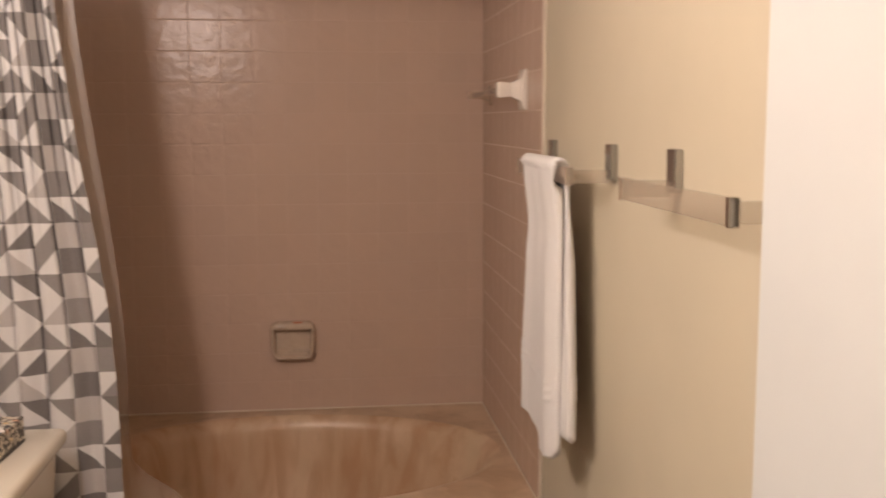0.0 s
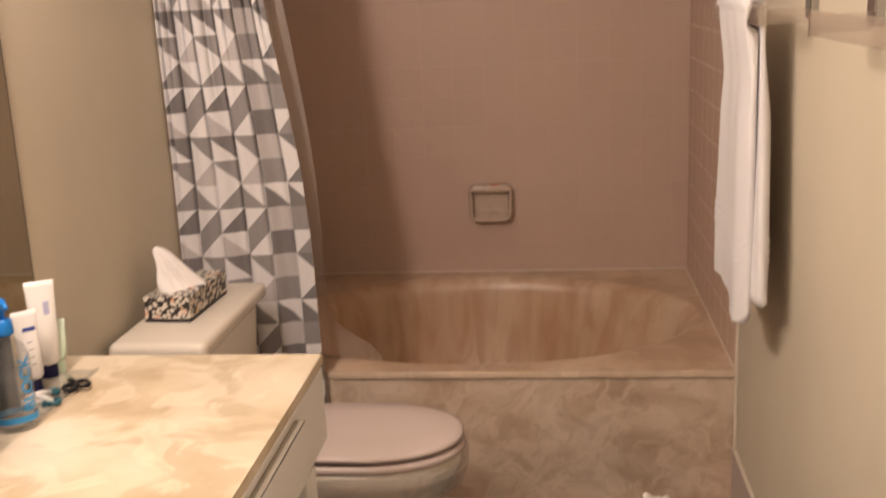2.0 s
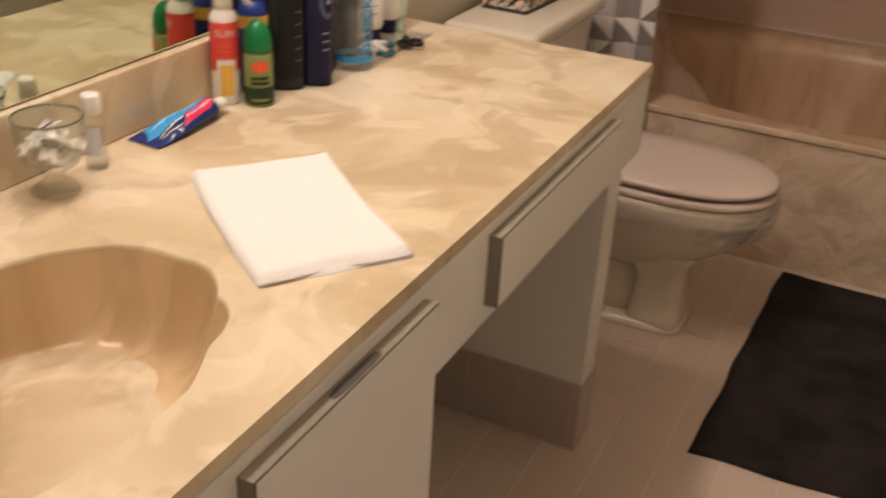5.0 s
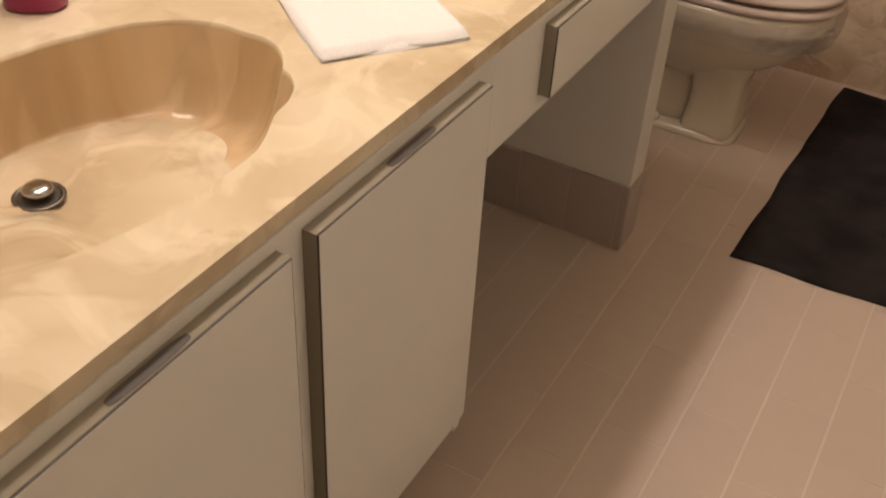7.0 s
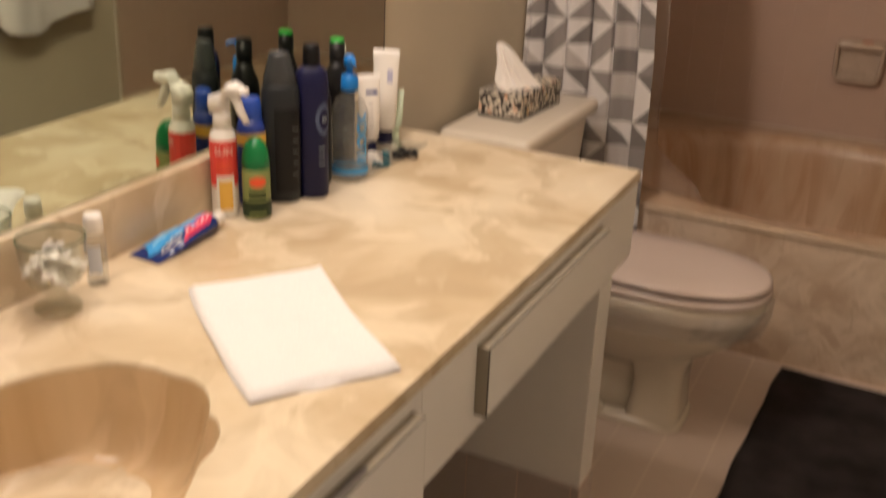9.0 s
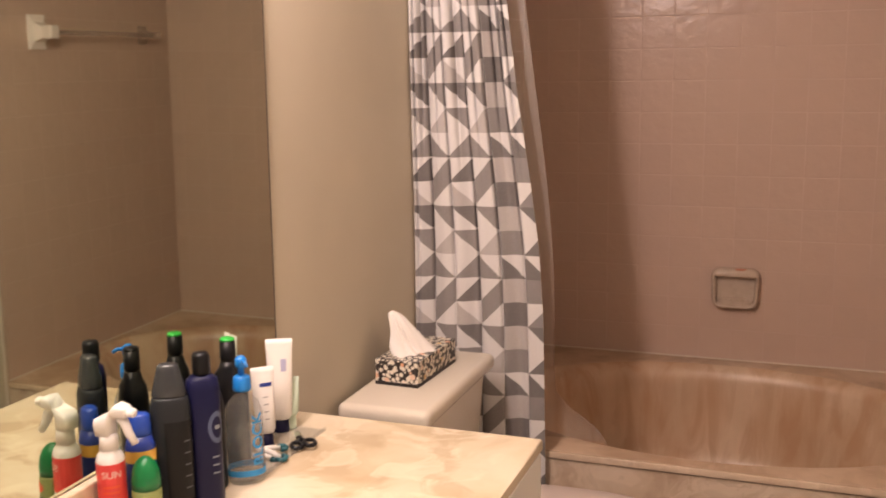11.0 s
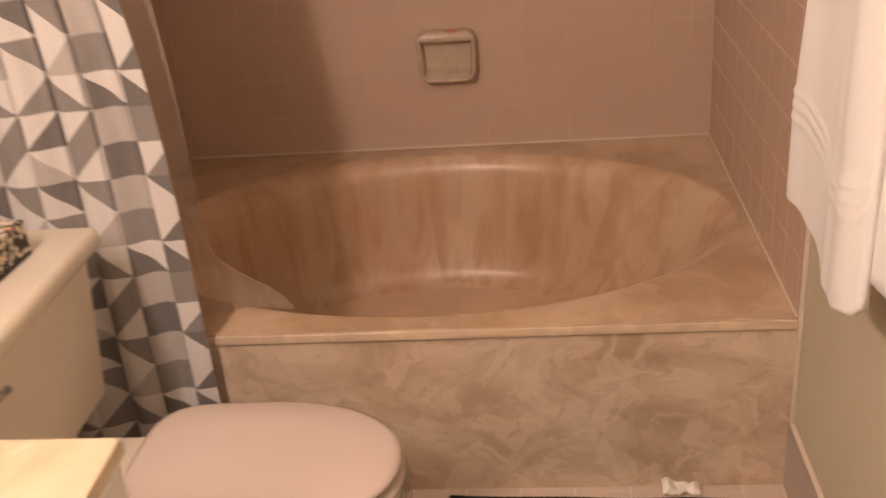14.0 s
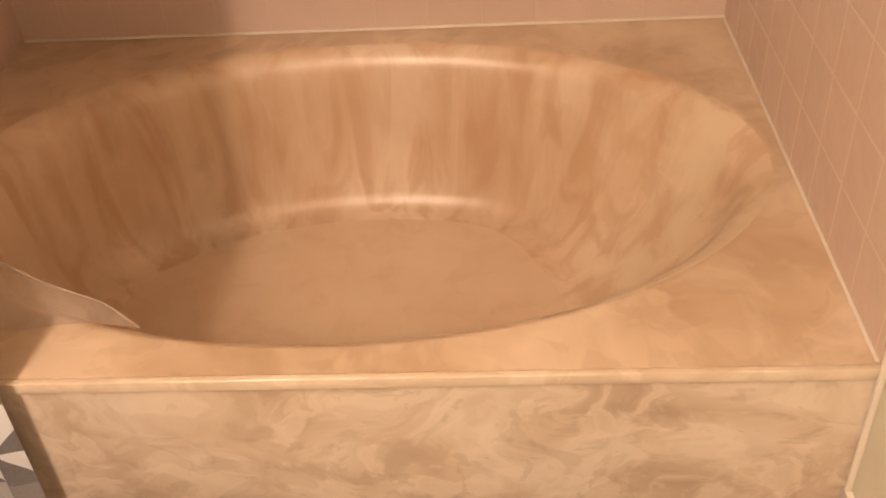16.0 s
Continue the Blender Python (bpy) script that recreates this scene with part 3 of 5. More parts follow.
def cloth_print():
    """Triangles and squares in white and three greys, on a grid of 69 mm cells."""
    m = mat("geometric print cloth", (0.7, 0.7, 0.7), 0.85, spec=0.15)
    n, l, b = nodes(m)
    uv = n.new("ShaderNodeTexCoord")
    sep = n.new("ShaderNodeSeparateXYZ")
    l.new(uv.outputs["UV"], sep.inputs[0])
    u, v = calc(m, "ADD", sep.outputs[0], 600.0), calc(m, "ADD", sep.outputs[1], 500.0)
    fu, fv = calc(m, "FRACT", u), calc(m, "FRACT", v)
    column = calc(m, "MODULO", calc(m, "FLOOR", u), 6.0)
    row = calc(m, "SUBTRACT", 4.0, calc(m, "MODULO", calc(m, "FLOOR", v), 5.0))
    place = calc(m, "DIVIDE", calc(m, "ADD", calc(m, "ADD", calc(m, "MULTIPLY", column, 5.0), row), 0.5), 30.0)
    cells = " ".join(PRINT).split()
    slash = lookup(m, place, [(1, 1, 1) if c[0] == "/" else (0, 0, 0) for c in cells])
    over = lookup(m, place, [INK[c[1]] for c in cells])
    under = lookup(m, place, [INK[c[2]] for c in cells])
    low_right = calc(m, "GREATER_THAN", fu, fv)
    low_left = calc(m, "LESS_THAN", calc(m, "ADD", fu, fv), 1.0)
    half = calc(m, "ADD", calc(m, "MULTIPLY", low_right, slash), calc(m, "MULTIPLY", low_left, calc(m, "SUBTRACT", 1.0, slash)))
    col = mix(m, half, over, under)
    weave = tex(m, "ShaderNodeTexNoise", 300, 2).outputs["Fac"]
    base(m, mix(m, 0.10, col, ramp(m, weave, [(0.3, (0.3, 0.28, 0.27)), (0.7, (0.75, 0.7, 0.66))])))
    crush = tex(m, "ShaderNodeTexNoise", 22, 3, stretch=(1, 1, 0.35)).outputs["Fac"]
    bump(m, crush, 0.25, 0.006)
    tr = n.new("ShaderNodeBsdfTranslucent")
    l.new(col, tr.inputs[0])
    mx = n.new("ShaderNodeMixShader")
    mx.inputs[0].default_value = 0.10
    l.new(b.outputs[0], mx.inputs[1])
    l.new(tr.outputs[0], mx.inputs[2])
    l.new(mx.outputs[0], n["Material Output"].inputs["Surface"])
    return m


EDGE = ((0.0, 0.355), (0.45, 0.352), (0.6, 0.350), (0.8, 0.347), (1.0, 0.335), (1.2, 0.310), (1.4, 0.280), (1.75, 0.240), (2.1, 0.21))


# creases in the cloth: place from the wall to the free edge, and depth
CREASES = ((0.03, 0.6), (0.139, 1.1), (0.324, 0.6), (0.509, 1.15), (0.694, 1.0), (0.87, 0.7))
FOLDS = 240


def crease(s, z):
    top = smoothstep(1.15, 1.7, z)
    more = sum(math.exp(-((s - p) / 0.010) ** 2) for p in (0.085, 0.235, 0.415, 0.60, 0.785, 0.94))
    return 0.9 * top * more + sum(d * math.exp(-((s - p - 0.004 * math.sin(3 * z + 40 * p)) / 0.011) ** 2) for p, d in CREASES)


def curtain_row(z, count):
    """One level of the curtain from the wall to its free edge: nearly flat bands between creases that swallow more cloth towards the rod."""
    for (za, xa), (zb, xb) in zip(EDGE, EDGE[1:]):
        if za <= z <= zb:
            edge = xa + (xb - xa) * (z - za) / (zb - za)
    low = smoothstep(1.2, 0.25, z)
    k = 0.10 + 0.74 * smoothstep(0.6, 1.6, z)
    run = [0.0]
    for i in range(count):
        run.append(run[-1] + 1 - min(0.92, k * crease((i + 0.5) / count, z)))
    out = []
    for i in range(count + 1):
        s = i / count
        x = WX + 0.006 + (edge - WX - 0.006) * run[i] / run[-1]
        wave = math.sin(2 * math.pi * (3.15 * s - 0.25) + 0.3 * math.sin(1.7 * z + 4 * s)) + 0.4 * math.sin(2 * math.pi * 6.2 * s + 1.1 + z)
        y = -1.128 + 0.036 * s - 0.03 * low * (1 - s) + (0.0075 + 0.006 * smoothstep(0.9, 1.8, z)) * wave - 0.012 * k + 0.050 * k * min(1.2, crease(s, z))
        out.append(Vector((x, min(y, -1.056), z)))
    return out


def build_curtain():
    bm = bmesh.new()
    uvl = bm.loops.layers.uv.new("UVMap")
    nv = 80
    level = [0.13 + (2.005 - 0.13) * j / nv for j in range(nv + 1)]
    grid = [[bm.verts.new(p) for p in curtain_row(z, FOLDS)] for z in level]
    for j in range(nv):
        for i in range(FOLDS):
            f = bm.faces.new((grid[j][i], grid[j][i + 1], grid[j + 1][i + 1], grid[j + 1][i]))
            f.smooth = True
            for lp, (ii, jj) in zip(f.loops, ((i, j), (i + 1, j), (i + 1, j + 1), (i, j + 1))):
                lp[uvl].uv = ((ii / FOLDS - 1) * 5.4 + 0.65, (level[jj] - 0.236) / 0.0674)
    return bm


curtain = thing("shower_curtain", "grey and white geometric print shower curtain gathered to one side", "shower curtain")
part("cloth", build_curtain(), cloth_print(), curtain)


def liner_point(s, j):
    """The clear liner hangs inside the tub and drapes into the basin."""
    x_top, x_low = 0.03 + 0.225 * s, 0.04 + 0.315 * s
    z = 2.0 + (0.428 - 0.030 * s - 2.0) * j
    x = x_top + (x_low - x_top) * smoothstep(0.0, 0.75, j) + 0.145 * smoothstep(0.90, 1.0, j) * s * s
    y = -1.035 + 0.02 * smoothstep(0, 0.6, j) + 0.008 * math.sin(14 * s + 2 * j) + (0.045 + 0.022 * s) * smoothstep(0.82, 1.0, j)
    return (x, y, z)


liner = thing("shower_liner", "clear vinyl shower liner hanging inside the tub", "shower liner")
part("vinyl", sheet([[liner_point(i / 40, j / 40) for i in range(41)] for j in range(41)]), M_LINER, liner, smooth=True)
part("hem", tube([liner_point(1.0, j / 30) for j in range(31)], 0.0010, 6), glassy("pale vinyl edge", (0.86, 0.78, 0.70), 0.20, 0.4, 0.2), liner, smooth=True)

M_DISH = mat("beige glazed ceramic", (0.52, 0.44, 0.345), 0.15)
base(M_DISH, ramp(M_DISH, tex(M_DISH, "ShaderNodeTexNoise", 30, 3).outputs["Fac"], [(0.3, (0.48, 0.385, 0.30)), (0.7, (0.55, 0.45, 0.355))]))
dish = thing("soap_dish", "beige glazed ceramic soap dish set in the tiled wall", "soap dish")


def rounded(x0, x1, z0, z1, y, r, n=6):
    out = []
    for cx, cz, a0 in ((x1 - r, z1 - r, 0), (x0 + r, z1 - r, 90), (x0 + r, z0 + r, 180), (x1 - r, z0 + r, 270)):
        for k in range(n + 1):
            a = radians(a0 + 90 * k / n)
            out.append((cx + r * math.cos(a), y, cz + r * math.sin(a)))
    return out


def dish_frame():
    """A soft rounded frame, its sides drawn in a little towards the foot."""
    loops = []
    w = 0.018
    for k in range(13):
        a = math.pi * k / 12
        i, y = w * (1 - math.cos(a)) / 2, -0.002 - 0.034 * math.sin(a) ** 0.8
        ring = rounded(0.696 + i, 0.868 - i, 0.606 + i, 0.754 - i, y, max(0.034 - i, 0.012))
        loops.append([(0.782 + (x - 0.782) * (0.94 + 0.06 * (z - 0.60) / 0.148), yy - 0.010 * (1 - (z - 0.60) / 0.148), z) for x, yy, z in ring])
    return rings(loops, False, False)


part("rim", dish_frame(), M_DISH, dish, smooth=True)
part("back", rings([rounded(0.710, 0.854, 0.621, 0.741, y, 0.02) for y in (-0.001, -0.004)]), M_DISH, dish)
part("shelf", box(0.708, 0.856, -0.040, -0.003, 0.722, 0.747, 0.010, 4), M_DISH, dish, smooth=True)
part("tray", rings([[(x, y, z + dz) for x, y, dz in ((0.716, -0.004, 0.012), (0.848, -0.004, 0.012), (0.842, -0.034, 0.0), (0.722, -0.034, 0.0))] for z in (0.622, 0.632)]), M_DISH, dish)
for k in range(6):
    part("ridge", box(0.727 + 0.0195 * k, 0.735 + 0.0195 * k, -0.034, -0.008, 0.632, 0.6375, 0.0022, 3), M_DISH, dish, smooth=True)
solo("soap_bar", lathe([(0.008, 0.7415), (0.02, 0.744), (0.021, 0.749), (0.015, 0.7535)], 20, 1.2, 0.5, 0.80, -0.024), mat("amber soap", (0.42, 0.16, 0.08), 0.4), "small reddish sliver of soap on the soap dish", "soap", smooth=True)

# ceramic bar holder with its clear rod on the tiled side wall
M_CERA = mat("white ceramic", (0.78, 0.72, 0.66), 0.15)
holder = thing("ceramic_bar_holder", "white ceramic towel bar holder with a clear rod", "towel bar")
for hy, size, skin in ((-0.80, 1.0, M_CERA), (-0.185, 0.6, M_ACRYL)):
    part("post", rings([[(x, hy + a * h * size, 1.603 + b * h2 * size) for a, b in ((-1, -1), (1, -1), (1, 1), (-1, 1))] for x, h, h2 in
                        ((W - 0.007, 0.042, 0.060), (W - 0.014, 0.042, 0.060), (W - 0.022, 0.026, 0.034), (W - 0.05, 0.018, 0.020), (W - 0.085, 0.022, 0.024), (W - 0.092, 0.018, 0.02))]), skin, holder, "clear far bracket" if size < 1 else "white ceramic post")
part("rod", tube([(W - 0.072, -0.785, 1.603), (W - 0.072, -0.20, 1.603)], 0.009, 12), M_ACRYL, holder, "clear acrylic rod", True)


def towel_bar(y0, y1, capped=True):
    t = thing("towel_bar", "clear acrylic towel bar on chrome wall brackets", "towel bar", "towel bars on the beige wall")
    for y in (y0, y1):
        p = part("bracket", box(W - 0.017, W - 0.0005, y - 0.021, y + 0.021, 1.384, 1.460, 0.003), M_PLATE, t, "chrome wall plate")
        part("arm", box(1.434, W - 0.0175, y - 0.013, y + 0.013, 1.378, 1.406, 0.002), M_ACRYL, p, "clear acrylic arm")
        part("end_cap", box(1.4175, 1.4325, y - 0.007, y + 0.007, 1.3725, 1.4125, 0.002), M_CHROME if capped else M_ACRYL, p, "chrome end cap" if capped else "clear end cap")
    part("bar", box(1.419, 1.431, y1 + 0.0075, y0 - 0.0075, 1.374, 1.411, 0.002), M_ACRYL, t, "flat clear acrylic bar")
    return t


towel_bar(-1.205, -1.755, False)
towel_bar(-2.145, -2.615)


# ---------------------------------------------------------------- hanging towel
HEM = ((0.0, 0.772), (0.15, 0.768), (0.38, 0.752), (0.46, 0.744), (0.52, 0.727), (0.62, 0.720), (0.80, 0.726), (0.93, 0.736), (1.0, 0.757))
SWELL = ((0.0, 0.000), (0.10, 0.008), (0.24, -0.005), (0.50, -0.007), (0.64, 0.002), (0.82, 0.009), (1.0, 0.000))


def blend(table, x):
    for (p, a), (q, b) in zip(table, table[1:]):
        if p <= x <= q:
            return a + (b - a) * smoothstep(p, q, x)
    return table[-1][1]


def towel_skin():
    """Two thick falls over the bar, with soft pleats, three woven bands near the hem and a slanting lower edge."""
    yn, ys = -1.315, -1.635
    nu = 46
    loops = []
    for i in range(nu + 1):
        u = i / nu
        fat = 0.35 + 0.65 * (1 - abs(2 * u - 1) ** 10)
        yy = yn + (ys - yn) * u
        loop = []

        def put(x, z, side):
            drop = smoothstep(1.35, 0.72, z)
            pleat = (0.35 + 0.65 * drop) * blend(SWELL, u) * (1 if side > 0 else 0.5) + 0.0012 * math.sin(19 * u + 5 * z)
            band = sum(0.0027 * math.exp(-((z - c) / 0.0065) ** 2) for c in (0.835, 0.857, 0.879))
            hem = ((blend(HEM, u) - 0.698) if side > 0 else 0.055 + 0.02 * smoothstep(0.3, 0.0, u)) * drop
            edge_in = 0.060 * smoothstep(1.2, 0.78, z) * (1 - u) ** 2 + (0.0 if side > 0 else -0.045 * drop * u)
            return (x - pleat + (-band if side == 1 else band if side == -1 else 0), yy + edge_in, z + hem)

        for k in range(131):                             # face of the front fall, from its hem up
            z = 0.695 + (1.400 - 0.695) * k / 130
            thick = 0.014 + 0.016 * smoothstep(1.38, 1.15, z)
            loop.append(put(1.426 + 0.002 * smoothstep(1.3, 0.8, z) - thick * 0.5 - fat * thick * 0.5 + 0.024 * smoothstep(1.40, 1.22, z), z, 1))
        for k in range(1, 10):                           # over the bar
            a = math.pi * k / 10
            loop.append((1.430 - 0.026 * math.cos(a), yy, 1.402 + 0.027 * math.sin(a)))
        for k in range(111):                             # outer face of the back fall, down to its hem
            z = 1.400 + (0.735 - 1.400) * k / 110
            loop.append(put(1.456 + 0.021 * smoothstep(1.38, 1.15, z) * fat, z, -1))
        loop.append(put(1.456, 0.729, -2))
        for k in range(31):                              # inner faces
            z = 0.735 + (1.375 - 0.735) * k / 30
            loop.append(put(1.4455 + 0.002 * (1 - fat), z, -2))
        loop.append((1.430, yy, 1.418))
        for k in range(37):
            z = 1.375 + (0.695 - 1.375) * k / 36
            loop.append(put(1.418 + 0.0245 * smoothstep(1.374, 1.366, z), z, 2))
        loop.append(put(1.434, 0.688, 2))
        loops.append(loop)
    return rings(loops)


solo("bath_towel", towel_skin(), M_TERRY, "white terry bath towel hanging over the clear bar", "towel", smooth=True)

# ---------------------------------------------------------------- toilet details
part("flush_lever", tube([(0.214, -1.665, 0.645), (0.232, -1.665, 0.645), (0.236, -1.64, 0.643), (0.236, -1.60, 0.640)], [0.011, 0.009, 0.006, 0.007], 10), M_CHROME, toilet, "chrome flush lever", True)
part("hinge_deck", box(0.205, 0.36, TC - 0.135, TC + 0.135, 0.330, 0.378, 0.012, 3), M_PORC, toilet, smooth=True)
for hy in (TC - 0.08, TC + 0.08):
    part("hinge", box(0.335, 0.372, hy - 0.018, hy + 0.018, 0.379, 0.412, 0.006, 2), M_SEAT, toilet, smooth=True)
for hy in (TC - 0.082, TC + 0.082):
    part("bolt_cap", lathe([(0.016, 0.018), (0.015, 0.028), (0.009, 0.036), (0.001, 0.038)], 14, cx=0.43, cy=hy), M_PORC, toilet, smooth=True)
M_FILM = glassy("shiny wrapping film", (0.90, 0.87, 0.82), 0.22, 0.16, 0.6, 0.20)
film = []
for k in range(9):
    z = 0.298 + 0.009 * k
    s_ = 0.985 + 0.04 * smoothstep(0.298, 0.345, z)
    loop = egg(0.532, TC, z, 0.215 * s_, 0.263 * s_, 0.175 * s_, 140)
    film.append([(x + 0.004 * noise.noise((i * 0.45, k * 0.5, 1.1)), y + 0.004 * noise.noise((i * 0.45, k * 0.5, 4.4)), zz + 0.003 * noise.noise((i * 0.3, k, 8.8))) for i, (x, y, zz) in enumerate(loop)])
part("rim_film", rings(film, False, False), M_FILM, toilet, "crinkled clear film round the bowl rim", False)

# ---------------------------------------------------------------- tissue box
M_FLOWER = mat("flowered carton", (0.05, 0.04, 0.03), 0.4)
n_, l_, b_ = nodes(M_FLOWER)
petals = tex(M_FLOWER, "ShaderNodeTexVoronoi", 88)
petals.distance = "EUCLIDEAN"
petals.inputs["Randomness"].default_value = 1.0
big = tex(M_FLOWER, "ShaderNodeTexVoronoi", 30)
blot = ramp(M_FLOWER, petals.outputs["Distance"], [(0.46, (0.72, 0.66, 0.55)), (0.52, (0.03, 0.022, 0.018))])
hue = ramp(M_FLOWER, big.outputs["Color"], [(0.3, (0.70, 0.62, 0.5)), (0.55, (0.75, 0.38, 0.22)), (0.75, (0.75, 0.55, 0.16))])
near = ramp(M_FLOWER, big.outputs["Distance"], [(0.20, (1, 1, 1)), (0.24, (0, 0, 0))])
base(M_FLOWER, mix(M_FLOWER, near, blot, hue))
M_TISSUE = mat("white tissue", (0.82, 0.78, 0.73), 0.9, spec=0.1)
bump(M_TISSUE, tex(M_TISSUE, "ShaderNodeTexNoise", 60, 3).outputs["Fac"], 0.4, 0.003)
tissue = thing("tissue_box", "black flowered tissue box with a tissue pulled up", "tissue box", at=(0.098, -1.425, 0.7232))
tissue.rotation_euler = (0, 0, radians(-3))
part("carton", box(-0.058, 0.058, -0.12, 0.12, 0.008, 0.064, 0.002), M_FLOWER, tissue)
part("base_band", box(-0.0585, 0.0585, -0.1205, 0.1205, 0.0, 0.0078, 0.001), mat("black carton", (0.025, 0.02, 0.018), 0.4), tissue, "black band round the carton foot")


def tissue_sheet():
    """A crumpled cone pulled out of the slot, its peak drawn to one side, the foot spread along the slot."""
    loops = []
    n = 56
    for j in range(25):
        t = j / 24
        wide = (1 - t) ** 0.60 * (1 - 0.18 * math.sin(math.pi * t)) + 0.014
        loop = []
        for i in range(n):
            a = 2 * math.pi * i / n
            fold = 1 + 0.30 * math.sin(3 * a + 0.6 + 1.8 * t) * (1 - 0.5 * t) + 0.10 * math.sin(11 * a - 3 * t) + 0.22 * noise.noise((math.cos(a) * 1.6, math.sin(a) * 1.6, t * 2.2))
            rise = 0.106 * t + 0.010 * math.sin(2 * a + 0.8) * math.sin(math.pi * t)
            loop.append((0.002 - 0.046 * t ** 0.8 + 0.045 * wide * fold * math.cos(a), -0.016 - 0.028 * t ** 0.8 + 0.056 * wide * fold * math.sin(a), 0.0640 + max(0.0, rise)))
        loops.append(loop)
    return rings(loops, False, True)


part("tissue", tissue_sheet(), M_TISSUE, tissue, "white tissue standing up in a peak", True)


# ---------------------------------------------------------------- folded washcloth
def cloth_layer(z0, high, grow, seed):
    """One folded layer: soft edges, a stitched groove along them, corners drawn out a little."""
    a, b2, c, d = Vector((0.422, -2.987, 0)), Vector((0.531, -2.834, 0)), Vector((0.286, -2.632, 0)), Vector((0.168, -2.789, 0))
    mid = (a + b2 + c + d) / 4
    bm = bmesh.new()
    n = 36
    rows = []
    for j in range(n + 1):
        row = []
        for i in range(n + 1):
            u, v = i / n, j / n
            p = a * (1 - u) * (1 - v) + b2 * u * (1 - v) + c * u * v + d * (1 - u) * v
            p = p + (mid - (c + d) / 2).normalized() * (0.009 * math.sin(math.pi * u) * v ** 4)
            p = p + (mid - (b2 + c) / 2).normalized() * (0.008 * math.sin(math.pi * v) * u ** 3)
            p = p - (mid - (d + a) / 2).normalized() * (0.006 * math.sin(math.pi * v) * (1 - u) ** 3)
            edge = min(u, 1 - u, v, 1 - v)
            r = math.sqrt(max(0.0, 1 - (1 - min(1.0, edge / 0.04)) ** 2))
            h = high + 0.0016 * noise.noise((u * 3, v * 3, seed)) + 0.0008 * noise.noise((u * 11, v * 11, seed + 5)) - 0.0008 * math.exp(-((edge - 0.045) / 0.012) ** 2)
            out = (p - mid) * (grow + 0.035 * noise.noise((u * 3, v * 3, seed + 9)) + 0.005 * noise.noise((u * 9, v * 9, 3.3))) + mid
            row.append((out.x, out.y, z0 + h * r))
        rows.append(row)
    top = [[bm.verts.new(p) for p in row] for row in rows]
    low = [[bm.verts.new((x, y, z0 - 0.0003)) for x, y, z in row] for row in rows]
    for g, rev in ((top, False), (low, True)):
        for j in range(n):
            for i in range(n):
                q = (g[j][i], g[j][i + 1], g[j + 1][i + 1], g[j + 1][i])
                bm.faces.new(tuple(reversed(q)) if rev else q)
    return bm


cloth = thing("washcloth", "white terry washcloth folded flat on the worktop", "washcloth")
part("under_layer", cloth_layer(HC + 0.0006, 0.0075, 1.004, 2.0), M_TERRY, cloth, smooth=True)
part("top_layer", cloth_layer(HC + 0.0040, 0.0085, 1.000, 4.3), M_TERRY, cloth, smooth=True)

# ---------------------------------------------------------------- sink drain
M_FLANGE = mat("dull dark metal", (0.20, 0.18, 0.16), 0.4, 1.0)
drain = thing("sink_drain", "dark chrome pop-up drain sunk in the shell sink", "drain", at=(0.205, -3.236, HC - 0.131))
part("flange", lathe([(0.029, 0.0030), (0.030, 0.0050), (0.026, 0.0058), (0.024, 0.0040), (0.0235, 0.0032)], 28), M_FLANGE, drain, "dull dark flange", True)
part("well", lathe([(0.0232, 0.0034), (0.0232, 0.0042)], 24), M_DARK, drain, "dark drain opening")
part("neck", lathe([(0.009, 0.0043), (0.009, 0.0105)], 16), M_DARK, drain)
part("stopper", lathe([(0.013, 0.0106), (0.0175, 0.0115), (0.0178, 0.0150), (0.014, 0.0185), (0.007, 0.0200), (0.001, 0.0203)], 24), M_PLATE, drain, "domed chrome stopper", True)

# ---------------------------------------------------------------- toiletries
TOWARD = math.atan2(-3.75 + 2.4, 1.03 - 0.08)    # labels face the room
M_NAVY = mat("navy plastic", (0.009, 0.010, 0.048), 0.4, spec=0.22)
M_BLACKP = mat("black plastic", (0.007, 0.007, 0.008), 0.35, spec=0.25)
M_GREYP = mat("charcoal plastic", (0.023, 0.026, 0.029), 0.4, spec=0.25)
M_GREEN = mat("green plastic", (0.0, 0.17, 0.045), 0.3)
M_NEON = mat("bright green plastic", (0.025, 0.42, 0.05), 0.35)
M_LIME = mat("green-gold label", (0.23, 0.28, 0.09), 0.4)
M_DKGREEN = mat("dark green label", (0.022, 0.042, 0.018), 0.5, spec=0.3)
M_ORANGE = mat("orange-red ink", (0.80, 0.10, 0.03), 0.4)
M_RED = mat("red label", (0.75, 0.06, 0.05), 0.4)
M_YELLOW = mat("yellow ink", (0.80, 0.48, 0.08), 0.4)
M_WHITEP = mat("white plastic", (0.80, 0.77, 0.73), 0.35)
M_BLUE = mat("blue plastic", (0.008, 0.19, 0.60), 0.3)
M_CYAN = mat("blue ink", (0.03, 0.30, 0.68), 0.4)
M_DKBLUE = mat("deep blue label", (0.015, 0.04, 0.25), 0.35)
M_SILVER = mat("silver ink", (0.22, 0.26, 0.31), 0.4)
M_DIM = mat("dim grey ink", (0.10, 0.11, 0.12), 0.4)
M_PALEG = mat("pale green plastic", (0.55, 0.66, 0.52), 0.35)
M_MAG = mat("magenta liquid", (0.30, 0.015, 0.09), 0.12)
M_CLEAR = glassy("clear plastic", (0.70, 0.74, 0.76), 0.05, 0.08)
M_CLEARLID = glassy("clear gel", (0.62, 0.68, 0.70), 0.05, 0.1)
